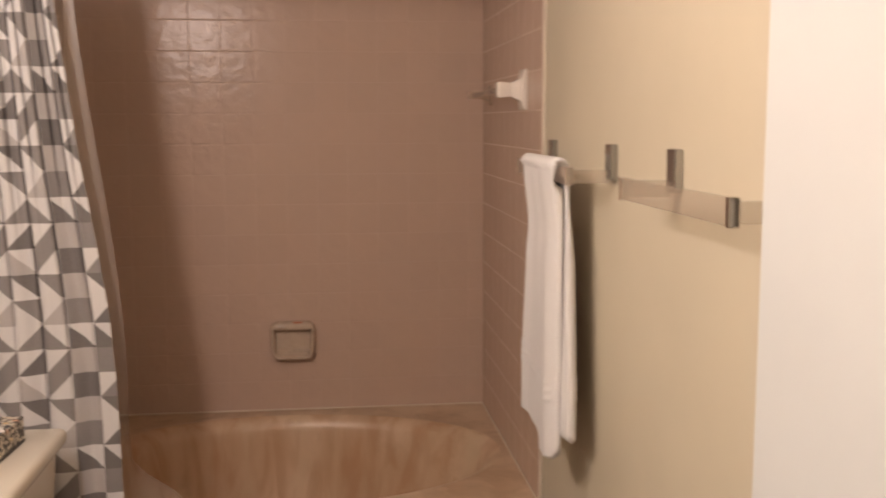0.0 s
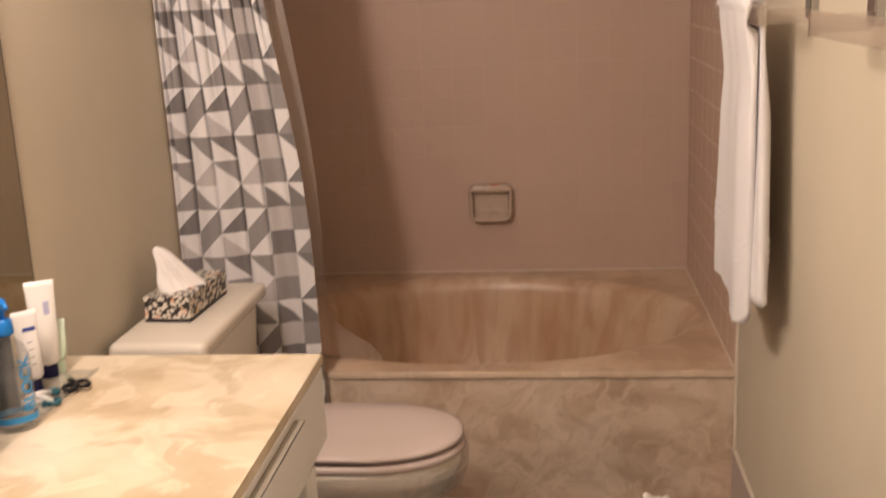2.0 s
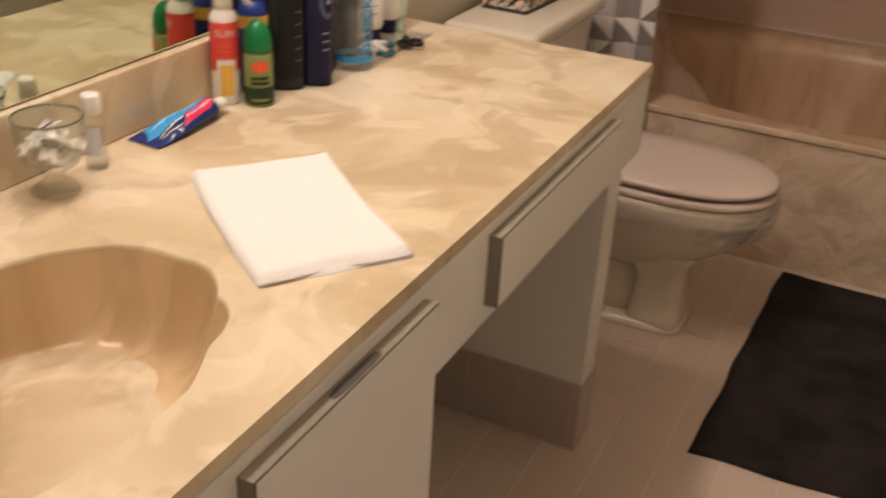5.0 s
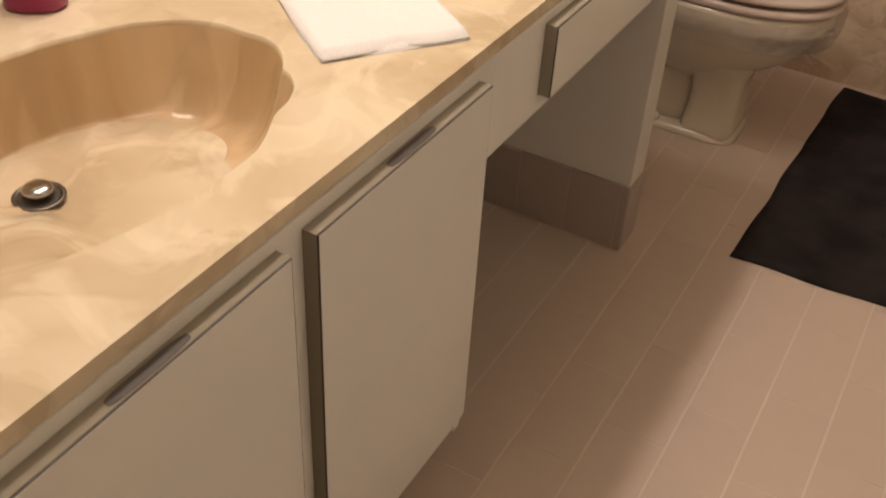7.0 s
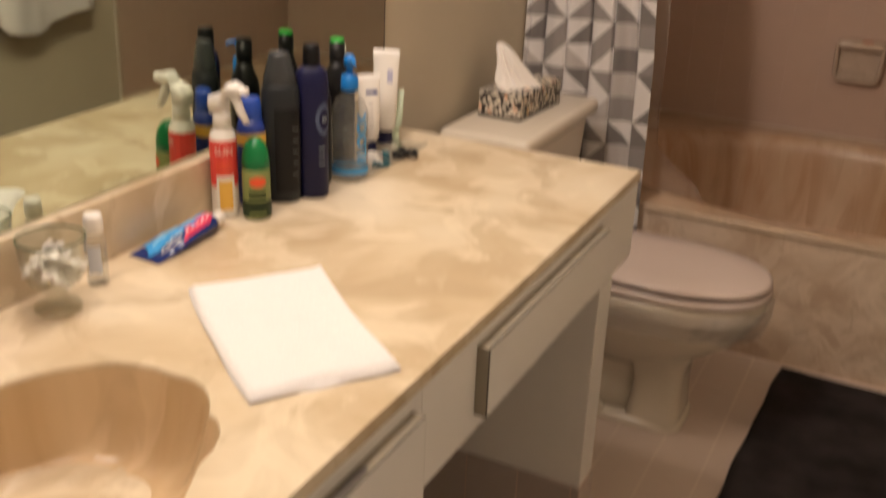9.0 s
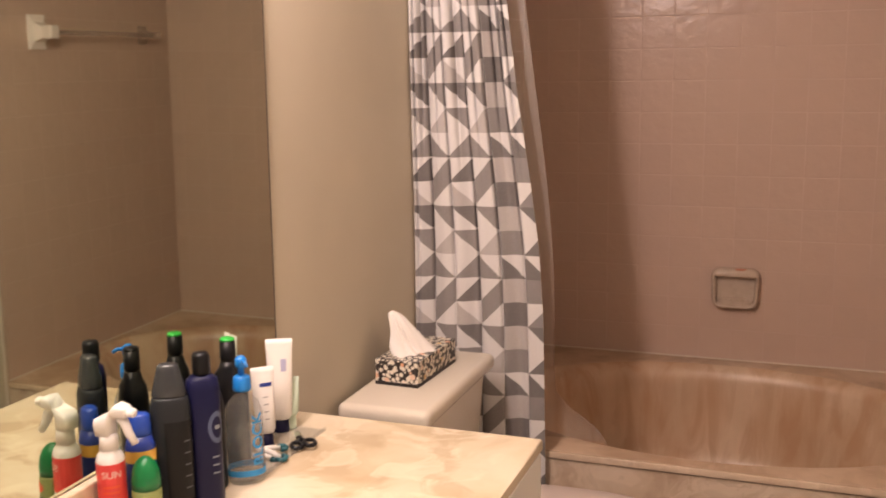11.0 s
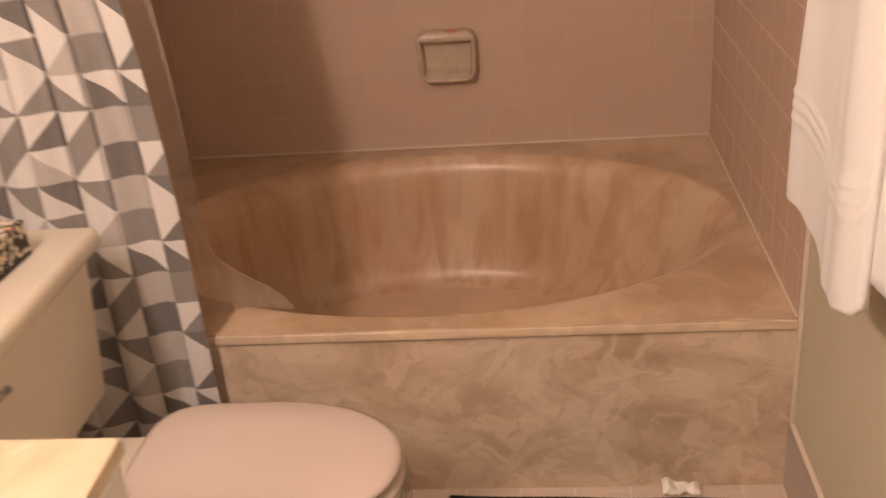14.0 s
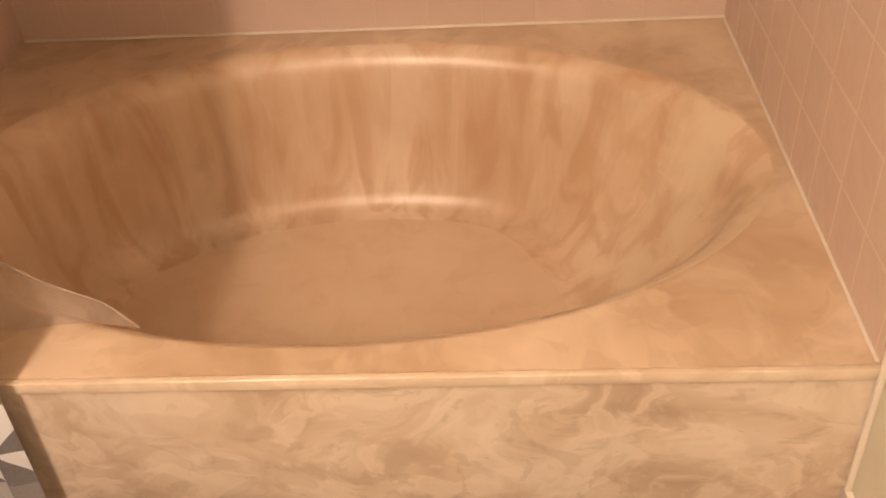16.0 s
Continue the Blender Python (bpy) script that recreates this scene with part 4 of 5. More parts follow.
M_GLASS = glassy("clear greenish glass", (0.72, 0.79, 0.64), 0.03, 0.04, 0.8)


def flask(rows, power=2.0, n=28):
    return rings([oval(0, 0, z, rx, ry, n, power) for z, rx, ry in rows])


def at_height(rows, z):
    for (za, ra, qa), (zb, rb, qb) in zip(rows, rows[1:]):
        if za <= z <= zb and zb > za:
            k = (z - za) / (zb - za)
            return ra + (rb - ra) * k, qa + (qb - qa) * k
    return rows[-1][1], rows[-1][2]


def wrap(rows, z0, z1, a0, a1, power=2.0, lift=0.0006, nu=14, nv=6):
    """A label that follows the flask's side from angle a0 to a1."""
    grid = []
    for j in range(nv + 1):
        z = z0 + (z1 - z0) * j / nv
        rx, ry = at_height(rows, z)
        line = []
        for i in range(nu + 1):
            a = radians(a0 + (a1 - a0) * i / nu)
            c, s = math.cos(a), math.sin(a)
            line.append(((rx + lift) * math.copysign(abs(c) ** (2 / power), c), (ry + lift) * math.copysign(abs(s) ** (2 / power), s), z))
        grid.append(line)
    return sheet(grid)


def spot(rows, zc, ac, h, w, power=2.0, lift=0.0009, n=24):
    """An oval ink spot on the flask's side."""
    bm = bmesh.new()
    loops = []
    for k in (0.02, 0.5, 1.0):
        loop = []
        for i in range(n):
            t = 2 * math.pi * i / n
            z, a = zc + h * k * math.sin(t), radians(ac) + w * k * math.cos(t)
            rx, ry = at_height(rows, z)
            c, s = math.cos(a), math.sin(a)
            loop.append(bm.verts.new(((rx + lift) * math.copysign(abs(c) ** (2 / power), c), (ry + lift) * math.copysign(abs(s) ** (2 / power), s), z)))
        loops.append(loop)
    bm.faces.new(loops[0])
    for p, q in zip(loops, loops[1:]):
        for i in range(n):
            bm.faces.new((p[i], p[(i + 1) % n], q[(i + 1) % n], q[i]))
    return bm


def lettering(text, height, rows, zc, ac, power, material, parent, upright=False, name="lettering"):
    """Words bent round a flask; upright runs them from bottom to top."""
    cu = bpy.data.curves.new(name, "FONT")
    cu.body, cu.size, cu.align_x, cu.align_y = text, height * 1.4, "CENTER", "CENTER"
    cu.offset = height * 0.035
    holder_ob = bpy.data.objects.new(name, cu)
    scene.collection.objects.link(holder_ob)
    me = bpy.data.meshes.new_from_object(holder_ob.evaluated_get(bpy.context.evaluated_depsgraph_get()))
    bpy.data.objects.remove(holder_ob)
    bm = bmesh.new()
    bm.from_mesh(me)
    bpy.data.meshes.remove(me)
    for v in bm.verts:
        x, y = (-v.co.y, v.co.x) if upright else (v.co.x, v.co.y)
        rx, ry = at_height(rows, zc + y)
        a = radians(ac) + x / max(rx, ry)
        c, s = math.cos(a), math.sin(a)
        v.co = ((rx + 0.0014) * math.copysign(abs(c) ** (2 / power), c), (ry + 0.0014) * math.copysign(abs(s) ** (2 / power), s), zc + y)
    return part(name, bm, material, parent)


def placed(name, x, y, label, category, turn=0.0, group="toiletries on the worktop"):
    t = thing(name, label, category, group, at=(x, y, HC + 0.0006))
    t.rotation_euler = (0, 0, TOWARD + radians(turn))
    return t


# trigger spray bottle
sp = placed("spray_bottle", 0.030, -2.528, "white trigger spray bottle with a red and yellow label", "spray bottle")
R = [(0.0, 0.020, 0.020), (0.003, 0.0215, 0.0215), (0.135, 0.0215, 0.0215), (0.143, 0.019, 0.019), (0.150, 0.013, 0.013), (0.158, 0.0115, 0.0115)]
part("bottle", flask(R), M_WHITEP, sp, smooth=True)
part("label", wrap(R, 0.055, 0.132, -150, 150), M_RED, sp, "red label")
part("label", wrap(R, 0.012, 0.054, -150, 150), mat("white paper label", (0.8, 0.74, 0.66), 0.5), sp, "white label")
part("border", wrap(R, 0.010, 0.074, -32, 46, lift=0.0009), M_WHITEP, sp, "white border of the yellow panel")
part("panel", wrap(R, 0.016, 0.066, -20, 35, lift=0.0013), M_YELLOW, sp, "yellow panel on the label")
lettering("SUN", 0.011, R, 0.115, 5, 2.0, mat("pale pink lettering", (0.80, 0.45, 0.40), 0.5), sp)
for k in range(3):
    part("ink_bar", wrap(R, 0.094 - 0.009 * k, 0.0975 - 0.009 * k, -30, 35, lift=0.0012, nv=1), M_ORANGE, sp)
part("collar", flask([(0.152, 0.015, 0.015), (0.172, 0.014, 0.014), (0.176, 0.011, 0.011)]), M_WHITEP, sp, smooth=True)
head_turn = pose(0, 0, 0, 0, 0, 58) @ Matrix.Diagonal((1.2, 1.25, 1.0, 1.0))
part("spray_head", rings([[(px + hx * a, hy * b, pz + hx2 * a) for a, b in ((-1, -1), (-0.6, -1.15), (0.6, -1.15), (1, -1), (1, 1), (0.6, 1.15), (-0.6, 1.15), (-1, 1))] for px, pz, hx, hx2, hy in
                          ((-0.003, 0.174, 0.010, 0, 0.009), (-0.004, 0.192, 0.011, 0.002, 0.0095), (0.000, 0.207, 0.013, 0.006, 0.0095), (0.012, 0.216, 0.006, 0.010, 0.009), (0.028, 0.214, 0.0015, 0.0085, 0.008), (0.033, 0.213, 0.001, 0.007, 0.006))]), M_WHITEP, sp, smooth=True).matrix_basis = head_turn
part("trigger", tube([(0.018, 0, 0.206), (0.026, 0, 0.196), (0.031, 0, 0.180), (0.040, 0, 0.163)], [0.007, 0.0065, 0.006, 0.0045], 8), M_WHITEP, sp, smooth=True).matrix_basis = head_turn
part("nozzle", lathe([(0.007, 0.0), (0.007, 0.007), (0.004, 0.009)], 12), M_WHITEP, sp).matrix_basis = head_turn @ pose(0.034, 0, 0.213, 0, 90, 0)

# bug spray can
bs = placed("bug_spray", 0.077, -2.506, "small green-capped insect spray can with a gold-green label", "spray can")
R = [(0.0, 0.021, 0.021), (0.003, 0.0230, 0.0230), (0.081, 0.0230, 0.0230), (0.085, 0.0215, 0.0215)]
part("can", flask(R), M_LIME, bs, smooth=True)
part("lower_label", wrap(R, 0.004, 0.032, -180, 180, nu=28), M_DKGREEN, bs, "dark green lower label")
part("cap", flask([(0.0855, 0.0222, 0.0222), (0.096, 0.0228, 0.0228), (0.114, 0.0205, 0.0205), (0.126, 0.0155, 0.0155), (0.133, 0.009, 0.009), (0.1355, 0.004, 0.004)]), M_GREEN, bs, "domed green cap", True)
part("ink_bar", wrap(R, 0.010, 0.014, -30, 40, lift=0.0011, nv=1), M_LIME, bs)
part("emblem", spot(R, 0.066, 8, 0.009, 0.62), M_ORANGE, bs, "orange oval emblem")
for k in range(2):
    part("ink_bar", wrap(R, 0.045 - 0.008 * k, 0.050 - 0.008 * k, -30, 40, lift=0.001, nv=1), M_DKGREEN, bs)

# sunscreen
ss = placed("sunscreen_bottle", 0.036, -2.462, "blue sunscreen bottle with a blue cap and yellow band", "bottle")
R = [(0.0, 0.018, 0.022), (0.004, 0.019, 0.024), (0.130, 0.019, 0.024), (0.150, 0.014, 0.019)]
part("bottle", flask(R), M_DKBLUE, ss, smooth=True)
part("band", wrap(R, 0.108, 0.128, -180, 180, nu=28), M_YELLOW, ss, "yellow band")
part("cap", flask([(0.1505, 0.014, 0.019), (0.154, 0.0145, 0.0195), (0.183, 0.013, 0.0175), (0.186, 0.010, 0.014)]), mat("royal blue plastic", (0.012, 0.055, 0.34), 0.35), ss, "blue cap", True)

# charcoal body wash
gb = placed("body_wash_bottle", 0.066, -2.418, "charcoal grey body wash bottle with a black cap", "bottle")
R = [(0.0, 0.018, 0.028), (0.005, 0.021, 0.0315), (0.12, 0.0215, 0.0325), (0.188, 0.021, 0.032), (0.200, 0.0195, 0.030), (0.204, 0.018, 0.028)]
part("bottle", flask(R, 2.4), M_GREYP, gb, smooth=True)
part("cap", flask([(0.2045, 0.0175, 0.0275), (0.208, 0.0185, 0.0285), (0.226, 0.0165, 0.0245), (0.248, 0.0135, 0.0185), (0.255, 0.0125, 0.0170), (0.258, 0.0100, 0.0140)], 2.3), mat("smoke grey plastic", (0.040, 0.044, 0.048), 0.22), gb, "smoke grey flip cap", True)
part("label", wrap(R, 0.02, 0.165, -15, 75, 2.4), M_BLACKP, gb, "black label")
for k in range(5):
    part("ink_bar", wrap(R, 0.05 + 0.02 * k, 0.0525 + 0.02 * k, 30, 55, 2.4, lift=0.0012, nv=1), M_DIM, gb)

# navy body wash
nb = placed("body_wash_bottle", 0.098, -2.372, "navy blue body wash bottle with a silver round emblem", "bottle")
R = [(0.0, 0.017, 0.023), (0.005, 0.020, 0.027), (0.14, 0.0205, 0.0275), (0.205, 0.021, 0.028), (0.222, 0.018, 0.0255), (0.230, 0.012, 0.016)]
part("bottle", flask(R, 2.6), M_NAVY, nb, smooth=True)
part("cap", flask([(0.2305, 0.0135, 0.0135), (0.235, 0.0145, 0.0145), (0.262, 0.014, 0.014), (0.267, 0.012, 0.012)]), M_BLACKP, nb, "black cap", True)
part("emblem", spot(R, 0.142, 40, 0.028, 0.6, 2.6), mat("blue ink", (0.08, 0.11, 0.20), 0.35), nb, "blue round emblem")
part("emblem_core", spot(R, 0.142, 40, 0.019, 0.40, 2.6, 0.0013), M_NAVY, nb)
part("ink_bar", wrap(R, 0.139, 0.146, 28, 52, 2.6, lift=0.0017, nv=1), M_SILVER, nb)
for k in range(3):
    part("ink_bar", wrap(R, 0.062 + 0.014 * k, 0.065 + 0.014 * k, 15, 42, 2.6, lift=0.0012, nv=1), M_SILVER, nb)

# black bottles
def shampoo(x, y, tall, label, green):
    kb = placed("shampoo_bottle", x, y, label, "bottle")
    hh = tall - 0.255
    rows = [(0.0, 0.022, 0.029), (0.005, 0.025, 0.033), (0.165 + hh, 0.025, 0.033), (0.185 + hh, 0.022, 0.029), (0.200 + hh, 0.016, 0.018), (0.212 + hh, 0.0135, 0.0135)]
    part("bottle", flask(rows, 2.2), M_BLACKP, kb, smooth=True)
    part("cap", flask([(0.2125 + hh, 0.0135, 0.0135), (0.218 + hh, 0.0145, 0.0145), (0.250 + hh, 0.014, 0.014)]), M_BLACKP, kb, smooth=True)
    part("cap_top", flask([(0.2503 + hh, 0.0138, 0.0138), (0.253 + hh, 0.0136, 0.0136), (0.255 + hh, 0.012, 0.012)]), M_NEON if green else M_BLACKP, kb, "bright green cap top" if green else "", True)


shampoo(0.043, -2.205, 0.243, "black shampoo bottle with a green-topped black cap", True)
shampoo(0.060, -2.313, 0.243, "plain black shampoo bottle behind the navy bottle", False)

# clear pump bottle
pb = placed("pump_bottle", 0.105, -2.262, "clear plastic pump bottle with blue pump and lettering", "bottle")
R = [(0.0, 0.023, 0.030), (0.004, 0.026, 0.034), (0.128, 0.0255, 0.0335), (0.148, 0.020, 0.026), (0.163, 0.011, 0.011), (0.168, 0.010, 0.010)]
part("bottle", flask(R, 2.2), M_CLEAR, pb, smooth=True)
part("liquid", flask([(0.004, 0.022, 0.030), (0.008, 0.0245, 0.0325), (0.10, 0.0243, 0.0323), (0.101, 0.023, 0.031)], 2.2), M_CLEARLID, pb, "clear gel", True)
part("band", wrap(R, 0.016, 0.027, -180, 180, 2.2, nu=32), M_CYAN, pb, "blue band")
lettering("BLOCK", 0.021, R, 0.082, 38, 2.2, M_CYAN, pb, True)
part("collar", flask([(0.1685, 0.0155, 0.0155), (0.172, 0.0162, 0.0162), (0.192, 0.015, 0.015), (0.196, 0.010, 0.010)]), M_BLUE, pb, "blue collar", True)
part("pump", rings([oval(0, 0, z, r, r, 16) for z, r in ((0.1965, 0.006), (0.210, 0.006), (0.211, 0.0105), (0.225, 0.0105), (0.230, 0.006))]), M_BLUE, pb, "blue pump head", True)
part("spout", tube([(0.004, 0.002, 0.222), (0.018, 0.006, 0.222), (0.026, 0.008, 0.217)], 0.0035, 8), M_BLUE, pb, smooth=True)
part("dip_tube", tube([(0, 0, 0.165), (0.002, 0, 0.012)], 0.002, 6), M_CLEAR, pb)


def cream_tube(name, x, y, h, w, body, cap, label, turn, lean):
    t = placed(name, x, y, label, "tube", turn)
    t.rotation_euler = (radians(lean[0]), radians(lean[1]), TOWARD + radians(turn))
    part("cap", flask([(0.0, w * 0.62, w * 0.62), (0.002, w * 0.66, w * 0.66), (0.026, w * 0.62, w * 0.62)]), cap, t, smooth=True)
    rows = [(0.0265, w * 0.7, w * 0.7), (0.034, w * 0.85, w * 0.9), (h * 0.55, w * 0.55, w * 1.0), (h * 0.88, w * 0.16, w * 1.05), (h - 0.012, 0.0012, w * 1.08), (h, 0.0012, w * 1.08)]
    part("body", flask(rows, 2.0, 32), body, t, smooth=True)
    return t, rows


t1, R = cream_tube("cream_tube", 0.055, -2.105, 0.156, 0.021, M_WHITEP, M_NAVY, "white cream tube standing on its navy cap", 8, (0, -5))
part("ink_bar", wrap(R, 0.118, 0.125, -20, 45, lift=0.0008, nv=1), M_DKBLUE, t1)
for k in range(4):
    part("ink_bar", wrap(R, 0.055 + 0.014 * k, 0.057 + 0.014 * k, -10, 15, lift=0.0008, nv=1), mat("grey ink", (0.3, 0.28, 0.28), 0.5), t1)
t2, R = cream_tube("cream_tube", 0.042, -2.025, 0.190, 0.025, M_WHITEP, M_NAVY, "tall white cream tube standing on its cap", -4, (-1, -3))
part("ink_bar", wrap(R, 0.125, 0.150, 5, 30, lift=0.0008, nv=2), mat("lilac ink", (0.42, 0.42, 0.58), 0.5), t2)
cream_tube("gel_tube", 0.050, -2.003, 0.106, 0.021, M_PALEG, M_PALEG, "pale green gel tube standing beside white tubes", 0, (0, -3))

# clear tray with toothbrush heads and scissors
tray = thing("plastic_tray", "small clear plastic tray on the worktop", "tray")
bm = box(0.035, 0.128, -2.245, -1.995, HC + 0.0004, HC + 0.0022, 0.0004)
for a in ((0.035, 0.037, -2.245, -1.995), (0.126, 0.128, -2.245, -1.995)):
    box(*a, HC + 0.0023, HC + 0.009, 0.0004, bm=bm)
part("pan", bm, M_CLEAR, tray)
for k, (bx, by2, tn) in enumerate(((0.080, -2.172, 20), (0.098, -2.160, -15), (0.085, -2.146, 50))):
    br = thing("flosser", "small white and teal dental flosser in the tray", "flosser", "flossers in the tray", at=(bx, by2, HC + 0.0065 + 0.003 * k))
    br.rotation_euler = (0.1, 0.12, radians(tn))
    part("handle", tube([(-0.026, 0, 0), (0.0, 0.002, 0.001), (0.02, 0, 0)], [0.0045, 0.0055, 0.005], 8), M_WHITEP, br, smooth=True)
    part("head", tube([(0.02, -0.008, 0), (0.03, -0.008, 0.001), (0.034, 0, 0.001), (0.03, 0.008, 0.001), (0.02, 0.008, 0)], 0.0045, 8), mat("teal plastic", (0.012, 0.11, 0.14), 0.35), br, smooth=True)
sc = thing("scissors", "small scissors with black loop handles beside the tray", "scissors", at=(0.115, -2.079, HC + 0.0105))
sc.rotation_euler = (0, radians(2), radians(-49))
for sgn in (1, -1):
    loop = [(0.024 + 0.015 * math.cos(a), sgn * 0.0125 + 0.0105 * math.sin(a), 0.001 * sgn) for a in [2 * math.pi * k / 16 for k in range(17)]]
    part("handle", tube(loop, 0.0042, 8), M_BLACKP, sc, "black loop handle", True)
    part("shank", tube([(0.012, sgn * 0.008, 0), (0.0, sgn * 0.001, 0.001 * sgn), (-0.012, -sgn * 0.003, 0)], 0.004, 8), M_BLACKP, sc, smooth=True)
    part("blade", rings([[(x, -sgn * 0.003 + y * w, z) for y, z in ((-1, -0.001), (1, -0.001), (1, 0.001), (-1, 0.001))] for x, w in ((-0.012, 0.003), (-0.02, 0.0035), (-0.045, 0.001))]), M_CHROME, sc)
part("pivot", lathe([(0.003, 0.0012), (0.003, 0.003), (0.001, 0.0035)], 10), M_CHROME, sc)

M_NAVY2 = mat("glossy deep blue", (0.012, 0.03, 0.16), 0.2)
# toothpaste tube lying down
tp = thing("toothpaste_tube", "blue and red toothpaste tube lying on the worktop", "toothpaste", at=(0.0445, -2.742, HC + 0.0008))
tp.rotation_euler = (0, 0, math.atan2(0.178, 0.012) - radians(0))
TR = [(0.0, 0.031, 0.0012), (0.012, 0.031, 0.0018), (0.06, 0.029, 0.008), (0.11, 0.022, 0.0135), (0.14, 0.019, 0.0155), (0.150, 0.012, 0.012)]


def crumple(x, a):
    """Dents and folds pressed into the tube, strongest where it has been emptied."""
    k = smoothstep(0.0, 0.015, x) * smoothstep(0.15, 0.12, x)
    return k * (0.0050 * noise.noise((x * 34, a * 0.9, 2.2)) + 0.0026 * noise.noise((x * 90, a * 2.0, 7.1)))


def lying(rows, n=36):
    out = []
    for i in range(41):
        x = rows[-1][0] * i / 40
        w, h = at_height(rows, x)
        mid = 0.0158 * min(1, 0.15 + x / 0.14)
        ring = []
        for k in range(n):
            a = 2 * math.pi * k / n
            ring.append((x, w * math.cos(a), mid + (h + crumple(x, a)) * math.sin(a) - max(0, mid - h) if math.sin(a) > 0 else mid + h * math.sin(a) - max(0, mid - h)))
        out.append(ring)
    return out


part("tube", rings(lying(TR)), M_NAVY2, tp, smooth=True)


def top_strip(x0, x1, v0, v1, lift, slant=0.0):
    """A patch of ink on the tube's upper side, its ends slanted and drawn to soft points."""
    grid = []
    for i in range(29):
        line = []
        for j in range(9):
            v = v0 + (v1 - v0) * j / 8
            x = x0 + (x1 - x0) * i / 28 + slant * (j / 8 - 0.5) + 0.25 * slant * math.sin(math.pi * j / 8)
            x = max(0.002, min(0.143, x))
            w, h = at_height([(r[0], r[1], r[2]) for r in TR], x)
            mid = 0.0158 * min(1, 0.15 + x / 0.14)
            a = math.acos(max(-0.98, min(0.98, v)))
            line.append((x, w * math.cos(a), mid + (h + lift + crumple(x, a)) * math.sin(a) - max(0, mid - h)))
        grid.append(line)
    return sheet(grid)


part("print", top_strip(0.016, 0.138, -0.10, 0.88, 0.0006, 0.020), M_CYAN, tp, "bright blue print")
part("print", top_strip(0.030, 0.132, 0.42, 0.58, 0.0010, 0.014), mat("pale blue ink", (0.30, 0.60, 0.80), 0.35), tp, "pale blue streak")
part("print", top_strip(0.050, 0.100, 0.66, 0.74, 0.0010, 0.010), mat("sky blue ink", (0.16, 0.42, 0.72), 0.35), tp, "light blue streak")
part("print", top_strip(0.074, 0.139, -0.80, 0.14, 0.0008, 0.026), mat("crimson ink", (0.62, 0.015, 0.08), 0.35), tp, "crimson print")
for k in range(5):
    part("ink_bar", top_strip(0.080 + 0.0115 * k, 0.087 + 0.0115 * k, -0.42, -0.16, 0.0014, 0.010), mat("pale pink ink", (0.85, 0.52, 0.58), 0.35) if k == 0 else bpy.data.materials["pale pink ink"], tp)
for k in range(5):
    part("ink_bar", top_strip(0.026 + 0.0105 * k, 0.033 + 0.0105 * k, -0.36 + 0.03 * k, -0.22 + 0.03 * k, 0.0012, 0.008), M_WHITEP, tp)
part("ink_line", top_strip(0.020, 0.062, -0.62, -0.55, 0.0012, 0.004), M_WHITEP, tp)
cap = part("cap", lathe([(0.0105, 0.0), (0.011, 0.002), (0.010, 0.018), (0.008, 0.021)], 18), M_WHITEP, tp, "white screw cap", True)
cap.matrix_basis = pose(0.1505, 0, 0.0158, 0, 90, 0)

# glass goblet with packets
gob = placed("glass_goblet", 0.059, -2.919, "clear glass footed goblet holding small white packets", "goblet")
outer = [(0.036, 0.0), (0.037, 0.003), (0.034, 0.007), (0.020, 0.014), (0.0135, 0.021), (0.0135, 0.026), (0.024, 0.032), (0.038, 0.040), (0.046, 0.052), (0.0495, 0.072), (0.0525, 0.098), (0.0525, 0.1005)]
inner = [(0.0505, 0.1005), (0.0475, 0.074), (0.044, 0.055), (0.036, 0.044), (0.018, 0.037), (0.002, 0.036)]
part("glass", lathe([(0.84 * r, z) for r, z in outer + inner], 40), M_GLASS, gob, smooth=True)
rim_loop = [(0.0433 * math.cos(2 * math.pi * k / 40), 0.0433 * math.sin(2 * math.pi * k / 40), 0.1008) for k in range(41)]
part("rim", tube(rim_loop, 0.0014, 6), mat("green glass edge", (0.10, 0.13, 0.08), 0.08), gob, "greenish rim", True)
M_PACK = glassy("clear wrapping", (0.88, 0.85, 0.79), 0.66, 0.1, 0.8)


def packet(k):
    rows = []
    for j in range(8):
        row = []
        for i in range(10):
            u, v = i / 9 - 0.5, j / 7 - 0.5
            row.append((0.056 * u, 0.042 * v, 0.011 * noise.noise((u * 4 + k, v * 4, k * 1.7)) + 0.004 * math.cos(3 * u) * (1 - abs(2 * v))))
        rows.append(row)
    return sheet(rows, 0.003)


for k, (px, py, pz, rx, ry, rz) in enumerate(((0.0, 0.012, 0.054, 25, 5, 20), (0.008, -0.014, 0.058, -35, 10, -30), (-0.012, 0.0, 0.064, 20, -30, 80), (0.010, 0.006, 0.068, -15, 25, 45), (-0.006, -0.010, 0.072, 35, 15, -70))):
    pk = solo("sachet", packet(k), M_PACK, "small clear wrapped sachet inside the glass goblet", "sachet", group="sachets in the goblet")
    pk.matrix_basis = Matrix.Translation(gob.location) @ pose(px, py, pz, rx, ry, rz)
tie = solo("twist_tie", tube([(0.01, 0.004, 0.074), (0.004, -0.012, 0.088), (-0.008, -0.004, 0.084), (-0.004, 0.012, 0.09), (0.008, 0.008, 0.078)], 0.0014, 6), M_DARK, "dark wire twist tie on the sachets in the goblet", "twist tie", smooth=True)
tie.location = gob.location

# travel bottle
tb = placed("travel_bottle", 0.047, -2.834, "small clear travel bottle with a white flip cap", "bottle")
